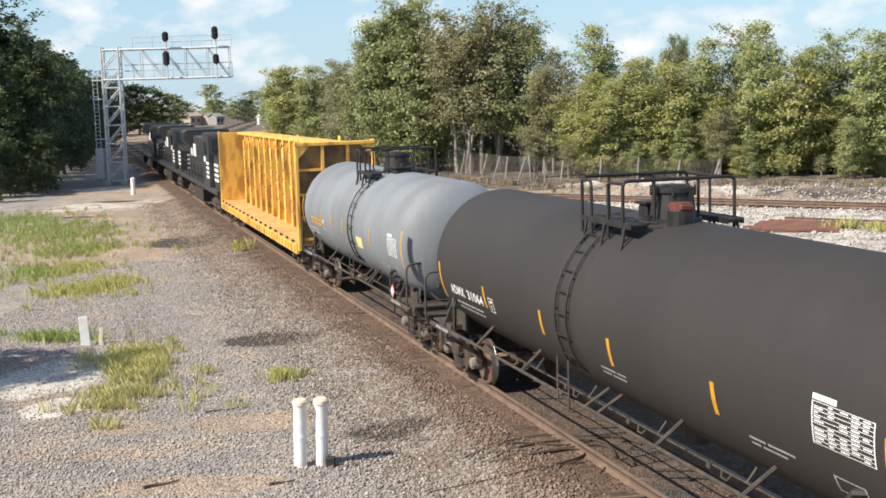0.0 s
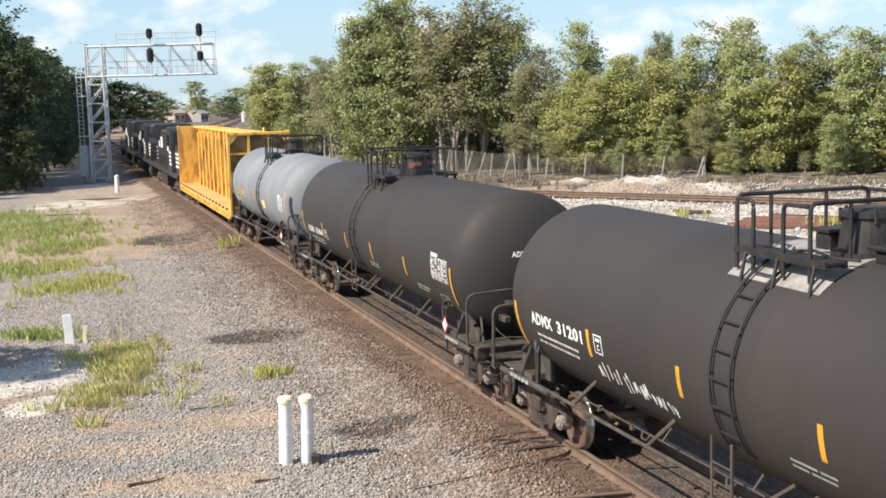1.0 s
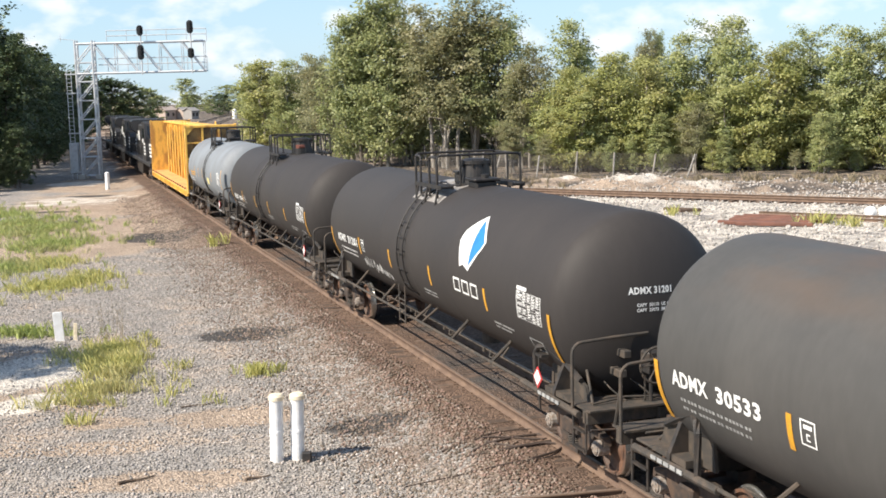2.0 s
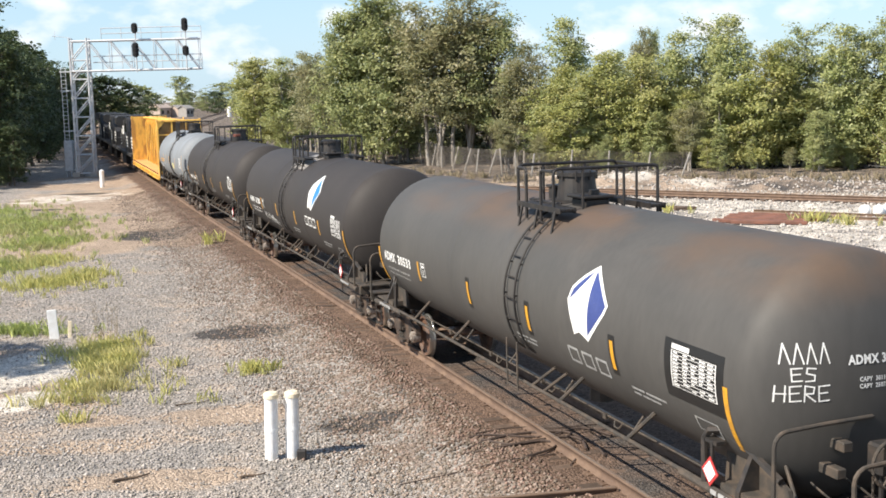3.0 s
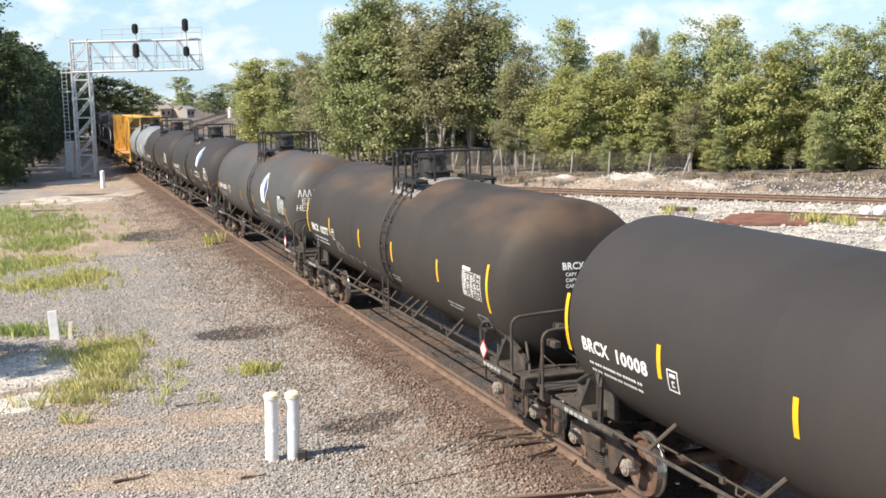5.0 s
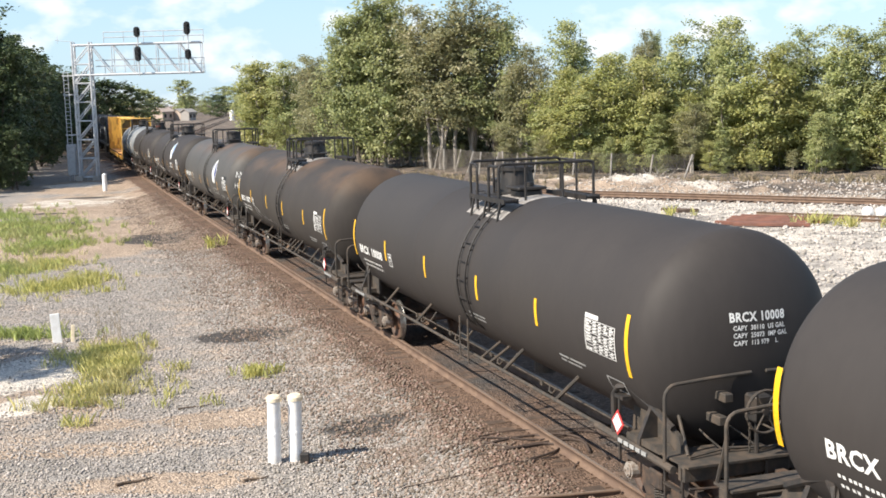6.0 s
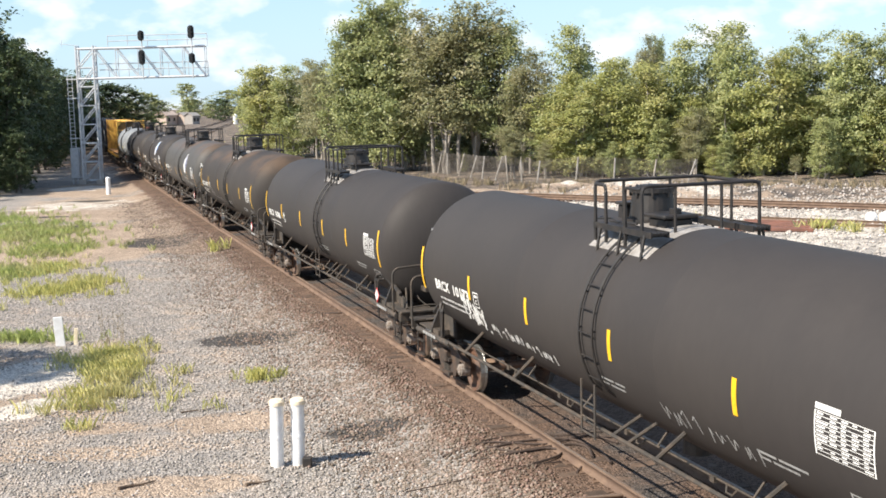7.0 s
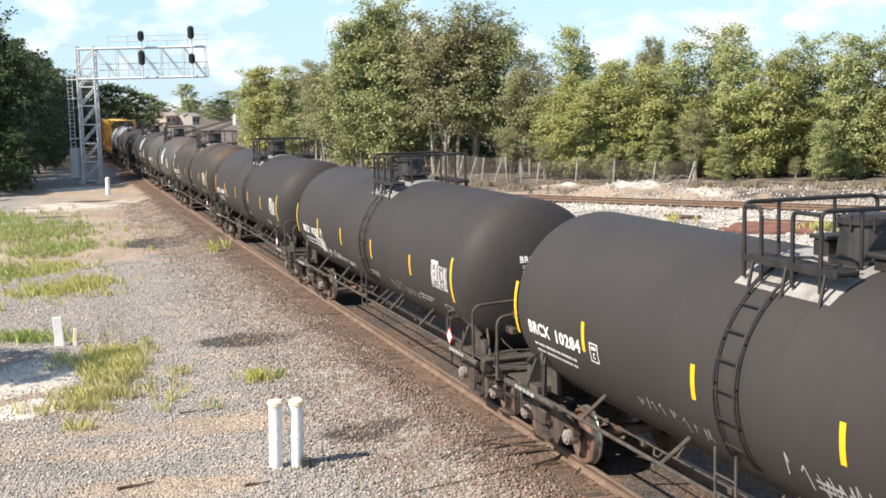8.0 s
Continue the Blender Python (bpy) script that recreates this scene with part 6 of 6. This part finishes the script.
# right-hand wood, front row: kind, x, y, height, width
FRONT = [
    (1, -23.4, 150, 10.2, 1.3), (4, -20.0, 148, 10.6, 1.4), (1, -18.0, 143, 10.4, 1.2), (2, -13.8, 128, 10.4, 1.0), (2, -11.6, 118, 10.0, .9),
    (5, -5.2, 110.3, 14.4, 1.05), (2, .8, 105.5, 13.2, 1.1), (0, -7.6, 110.8, 13.2, 1.0), (5, -8.6, 112, 12.8, .95), (0, -6.4, 111, 14.2, .9), (5, -3.6, 112, 14.6, .95), (2, -1.0, 108, 13.6, 1.1), (2, 2.2, 107, 14.2, 1.1), (0, 4.6, 106, 12.4, 1.0), (2, 6.9, 102, 9.8, .95),
    (1, 10.8, 107, 12.0, 1.0), (4, 9.2, 99, 8.0, 1.0), (4, 12.2, 97, 8.8, 1.1), (1, 14.6, 101, 9.0, 1.0), (4, 17.0, 96, 8.6, 1.0), (1, 19.3, 97, 10.2, 1.0), (5, 21.8, 98, 10.9, 1.0), (1, 22.6, 95, 11.2, .9),
    (4, 24.6, 92, 8.8, 1.1), (1, 26.8, 94, 9.3, 1.0), (5, 28.8, 95, 10.0, 1.0), (1, 30.6, 92, 10.2, 1.0), (0, 32.4, 91, 9.8, .95), (1, 33.2, 88, 9.8, .9), (5, 35.5, 93, 10.8, 1.0), (0, 37.0, 90, 10.6, 1.0), (4, 39.6, 89, 9.4, 1.1), (0, 42, 90, 10.4, 1),
]
for q in FRONT:
    plant(*q)
# rows behind close the gaps
for k in range(26):
    x = -24 + k * 2.7 + random.uniform(-.8, .8)
    y = 150 - (x + 24) * .78 + random.uniform(4, 12)
    hh = 9.2 if -16 < x < -9 else 11.6 if -9 < x < 6 else 8.2
    plant(random.choice((8, 9, 8, 9)), x, max(y, 106), hh * random.uniform(.9, 1.05), 1.1)
plant(2, 24.2, 146, 12.8, .55)
plant(0, 25.6, 147, 12.6, .5)
plant(2, 54.5, 140, 13.0, .8)
# low growth along the fence
for k in range(34):
    if k < 11 and k % 3:
        continue
    x = -7 + k * 1.35 + random.uniform(-.5, .5)
    y = 117 - (x + 7) * 1.75 if x < 9 else 93.5 - (x - 9) * .42
    if k % 5 != 2:
        plant(random.choice((4, 1, 2, 5)), x, y + random.uniform(-.5, 3.5) + 1.5, random.uniform(1.6, 5.4), random.uniform(.9, 1.3))
# saplings that close the right-hand wood down to the ground
for k in range(24):
    x = 8.5 + k * 1.45 + random.uniform(-.4, .4)
    plant((9, 4, 9, 1, 9, 4)[k % 6], x, 97.5 - (x - 9) * .30 + random.uniform(-1, 2.5), random.uniform(4.6, 7.4), random.uniform(1.15, 1.5))
# thicket added deeper in the wood; its darker leaves stand for the dimness under the crowns
for k in range(24):
    x = -10 + k * 2.1
    plant(10, x, (132 - (x + 10) * 1.5 if x < 9 else 107 - (x - 9) * .4) + 2, random.uniform(4.5, 6), 1.3)
# left-hand wood; its shade is put into the dark leaf colour
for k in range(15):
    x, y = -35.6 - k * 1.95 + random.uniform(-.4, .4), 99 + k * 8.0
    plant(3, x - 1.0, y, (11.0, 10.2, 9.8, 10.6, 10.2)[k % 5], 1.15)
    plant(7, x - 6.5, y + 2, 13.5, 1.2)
# the last three are unseen, added to throw a shadow on the yard's left edge
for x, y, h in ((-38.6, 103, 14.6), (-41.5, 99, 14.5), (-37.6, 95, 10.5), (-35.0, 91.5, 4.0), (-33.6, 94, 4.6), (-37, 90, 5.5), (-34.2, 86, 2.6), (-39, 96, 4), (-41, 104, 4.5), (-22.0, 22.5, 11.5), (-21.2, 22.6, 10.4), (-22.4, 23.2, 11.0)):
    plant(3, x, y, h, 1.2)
# distance: woods on the left of the far line and trees at the horizon
for k in range(22):
    plant(random.choice((6, 7, 7)), -71 - k * 4.4 + random.uniform(-2, 2), 205 + k * 15, random.uniform(9, 11.5), 1.5)
for k in range(26):
    plant(6, -190 + k * 9 + random.uniform(-3, 3), 620 + random.uniform(-40, 60), random.uniform(7, 11) + (4 if k in (9, 10) else 0), 2.2)
for k in range(9):
    plant(6, -62 + k * 5.0, 380 - k * 20 + random.uniform(-5, 5), random.uniform(7.5, 9.5), 1.5)
plant(6, -101, 480, 15, 1.6)
for k in range(6):
    plant(7 if k < 4 else 6, -89 + 2.4 * k, 300 + 4 * k, (13.2 - .6 * k) * random.uniform(.94, 1.05), 1.8)
for k in range(22):
    plant(random.choice((6, 7, 6)), -168 + 5.2 * k, 530 + random.uniform(-20, 25), random.uniform(7, 9.5), 1.9)


def grass(name, spots, blades, height, material, label, seed):
    """Blades in tufts over elliptical spots (x, y, rx, ry)."""
    r = np.random.default_rng(seed)
    V = []
    for (x, y, rx, ry, dens) in spots:
        n = int(blades * dens * rx * ry * (1.9 if y < 34 else 0.55))
        tuft = max(5, n // 14)
        ta, td = r.uniform(0, 6.28, tuft), np.abs(r.normal(0, .85, tuft))
        tx, ty = x + rx * td * np.cos(ta), y + ry * td * np.sin(ta)
        pick = r.integers(0, tuft, n)
        bx, by = tx[pick] + r.normal(0, .085, n), ty[pick] + r.normal(0, .085, n)
        bz = ground_z(bx, by) - .01
        h = height * r.uniform(.4, 1.25, n)
        a = r.uniform(0, 6.28, n)
        lean = h * r.uniform(.1, .7, n)
        w = .0025 + .003 * r.random(n)
        w = w * (1 + y / 40)
        p0 = np.stack([bx - w * np.sin(a), by + w * np.cos(a), bz], -1)
        p1 = np.stack([bx + w * np.sin(a), by - w * np.cos(a), bz], -1)
        tip = np.stack([bx + lean * np.cos(a), by + lean * np.sin(a), bz + h], -1)
        mid = np.stack([bx + .35 * lean * np.cos(a) + w * np.sin(a), by + .35 * lean * np.sin(a) - w * np.cos(a), bz + h * .6], -1)
        V.append(np.stack([p0, p1, mid, tip], 1).reshape(-1, 3))
    V = np.concatenate(V)
    return tagged(new(name, from_arrays(name, V, np.arange(len(V)).reshape(-1, 4), material)), label, "grass", kind="stuff")


grass("weed_grass", [(-8.75, 30.3, .75, 1.1, .95), (-8.2, 29.0, .65, .9, .8), (-7.8, 27.6, .6, .9, .6), (-7.6, 26.1, .8, .5, .7), (-8.2, 24.9, .7, .25, .6), (-7.4, 23.3, .35, .15, .5), (-4.5, 27.6, .5, .4, .55), (-6.4, 28.4, .3, .3, .25), (-4.97, 24.9, .2, .15, .4), (-13.3, 42.6, 1.2, 2.2, 1.0), (-14.2, 41.6, 1.0, 1.6, .9), (-16.2, 48, 1.3, 2.2, .9)], 1500, .27, GRASS, "yellowing tufts of weeds in the gravel", 3)
grass("weed_grass", [(-11.9, 33.3, 1.1, .5, 1.0), (-17.3, 47.2, 1.6, 2.4, 1.1), (-18.2, 54.5, 2.2, 2.6, 1.0), (-21.0, 60.5, 2.6, 3.4, .9), (-23.0, 64.5, 2.6, 3.6, .8), (-26.5, 70, 3, 4, .6)], 1150, .28, GRASS_GREEN, "green weeds at the edge of the yard", 4)


def weed_stalks(x, y, seed):
    """A few thin dry stems with side shoots."""
    r = random.Random(seed)
    bm = BM()
    for k in range(7):
        p0 = Vector((r.uniform(-.35, .35), r.uniform(-.25, .25), 0))
        h = r.uniform(.5, 1.1)
        tip = p0 + Vector((r.uniform(-.2, .2), r.uniform(-.2, .2), h))
        tube(bm, [p0, p0.lerp(tip, .5) + Vector((.03, 0, 0)), tip], .008, 4, .4)
        for q in range(4):
            c = p0.lerp(tip, r.uniform(.4, .95))
            rod(bm, c, c + Vector((r.uniform(-.12, .12), r.uniform(-.12, .12), .10)), .006, 3, r2=.002)
    ob = tagged(new("weed", finish("weed", bm, WEED_BROWN)), "tall thin dry weed stalks in the grass", "weed", "dry weeds")
    ob.location = (x, y, z_at(x, y))


weed_stalks(-9.4, 32.6, 1), weed_stalks(-9.0, 31.4, 2)
grass("weed_grass", [(17.2, 55.4, 1.1, .7, 1.0), (18.4, 54, .9, .6, .8), (11.5, 61, 1, .6, .5), (-9.9, 50.8, .35, .5, 2.0)], 500, .5, GRASS, "weeds growing in the pale ballast", 5)
grass("dry_brush", [(k, 88 - (k - 8) * .42, 2.4, 2.0, .35) for k in range(9, 40, 3)] + [(k, 102 - (k + 5) * 1.6, 1.8, 1.8, .35) for k in range(-5, 9, 2)], 420, .42, WEED_BROWN, "dry brown brush along the fence", 6)


def fence():
    f = thing("fence", "old leaning wire mesh fence before the wood", "fence")
    line = [Vector((-9.5, 127)), Vector((-4.4, 115.5)), Vector((1.0, 102)), Vector((6.6, 88.5)), Vector((9.2, 86.2)), Vector((14.5, 85.0)), Vector((19, 83.5))]
    pts = []
    for a, b in zip(line, line[1:]):
        n = max(1, round((b - a).length / 2.4))
        pts += [a.lerp(b, k / n) for k in range(n)]
    r = random.Random(9)
    tops = []
    for q in pts:
        bm = BM()
        g = z_at(q.x, q.y)
        tip = Vector((q.x + r.uniform(-.25, .75), q.y, g + 2.0 * r.uniform(.9, 1.1)))
        rod(bm, (q.x, q.y, g - .2), tip, .065, 6)
        part("post", bm, FENCE_STEEL if r.random() < .6 else BARK_PALE, f)
        tops.append((Vector((q.x, q.y, g)), tip))
    bm = BM()
    for (a0, a1), (b0, b1) in zip(tops, tops[1:]):
        for t in np.linspace(.04, .97, 16):
            rod(bm, a0.lerp(a1, t), b0.lerp(b1, t), .006, 3)
        n = 30
        for k in range(n):
            u = k / n
            rod(bm, a0.lerp(b0, u), a1.lerp(b1, u), .006, 3)
    tagged(part("wire_mesh", bm, FENCE_WIRE, f), kind="stuff")


fence()


def fallen_branches(x, y, seed):
    r = random.Random(seed)
    bm = BM()
    for k in range(16):
        a = r.uniform(0, 3.14)
        L_ = r.uniform(1.0, 2.6)
        p0 = Vector((r.uniform(-1, 1), r.uniform(-.6, .6), .05))
        tube(bm, [p0, p0 + Vector((math.cos(a) * L_ * .5, .2, .5 * r.random() + .3)), p0 + Vector((math.cos(a) * L_, r.uniform(-.4, .4), r.uniform(.2, 1.2)))], .035, 5, .3)
    ob = tagged(new("brush_pile", finish("brush_pile", bm, BARK_PALE)), "heap of bare fallen branches", "branches")
    ob.location = (x, y, z_at(x, y))


fallen_branches(31.5, 79.5, 2), fallen_branches(34.0, 80.5, 3), fallen_branches(15.3, 86, 4)


def cottage(x, y, w, d, h, rz, wall, roof, label):
    c = thing("house", label, "house", "far houses")
    c.matrix_world = pose(x, y, z_at(x, y), 0, 0, rz)
    bm = BM()
    box(bm, (0, 0, h / 2), (w, d, h))
    part("wall", bm, wall, c)
    bm = BM()
    prism(bm, [(-d / 2 - .4, h), (0, h + d * .32), (d / 2 + .4, h), (d / 2 + .4, h - .2), (0, h + d * .32 - .25), (-d / 2 - .4, h - .2)], "x", -w / 2 - .4, w / 2 + .4)
    part("roof", bm, roof, c)
    bm = BM()
    prism(bm, [(-d / 2, h - .2), (d / 2, h - .2), (0, h + d * .32 - .3)], "x", -w / 2 + .02, w / 2 - .02)
    part("gable", bm, wall, c)
    for k in (-.25, .25):
        bm = BM()
        box(bm, (w * k, -d / 2 - .03, h * .55), (1.2, .08, 1.3))
        part("window", bm, GLASS_DARK, c)


cottage(-104, 452, 6, 5, 3.6, 62, BRICK_TAN, BRICK_TAN, "tan brick house with low roof beyond the tracks")
cottage(-98.5, 456, 4, 4.4, 3.2, 62, BRICK_TAN, ROOF_GREY, "small tan building with grey roof")
cottage(-94.5, 452, 4, 4, 3.2, 62, ROOF_GREY, ROOF_GREY, "low grey shed beyond the tracks")
bm = BM()
rod(bm, (0, 0, -.2), (0, 0, 3.0), .75, 14)
rod(bm, (0, 0, 3.0), (0, 0, 3.6), .75, 14, r2=.2)
wt = tagged(new("storage_tank", finish("storage_tank", bm, PVC)), "white upright storage tank beside far tracks", "tank")
wt.location = (-74.5, 430, z_at(-74.5, 430))


# ---------- what moves ----------
def motions():
    steps = [k * 0.5 for k in range(17)]
    for car, offset, half in ROLLING:
        # the locomotives run with their noses towards the train
        turn = pose(0, 0, 0, 0, 0, 180 if car.name.startswith("loco") else 0)
        walk(car, [(t, car_pose(train_s(t) + offset, half) @ turn) for t in steps])
    ticks = [k / 30 for k in range(241)]
    turns = [math.degrees((train_s(t) - train_s(0)) / 0.457) for t in ticks]
    for w, a, way in WHEELS:
        walk(w, [(t, pose(a, 0, 0.457, 0, q * way, 0)) for t, q in zip(ticks, turns)])


motions()
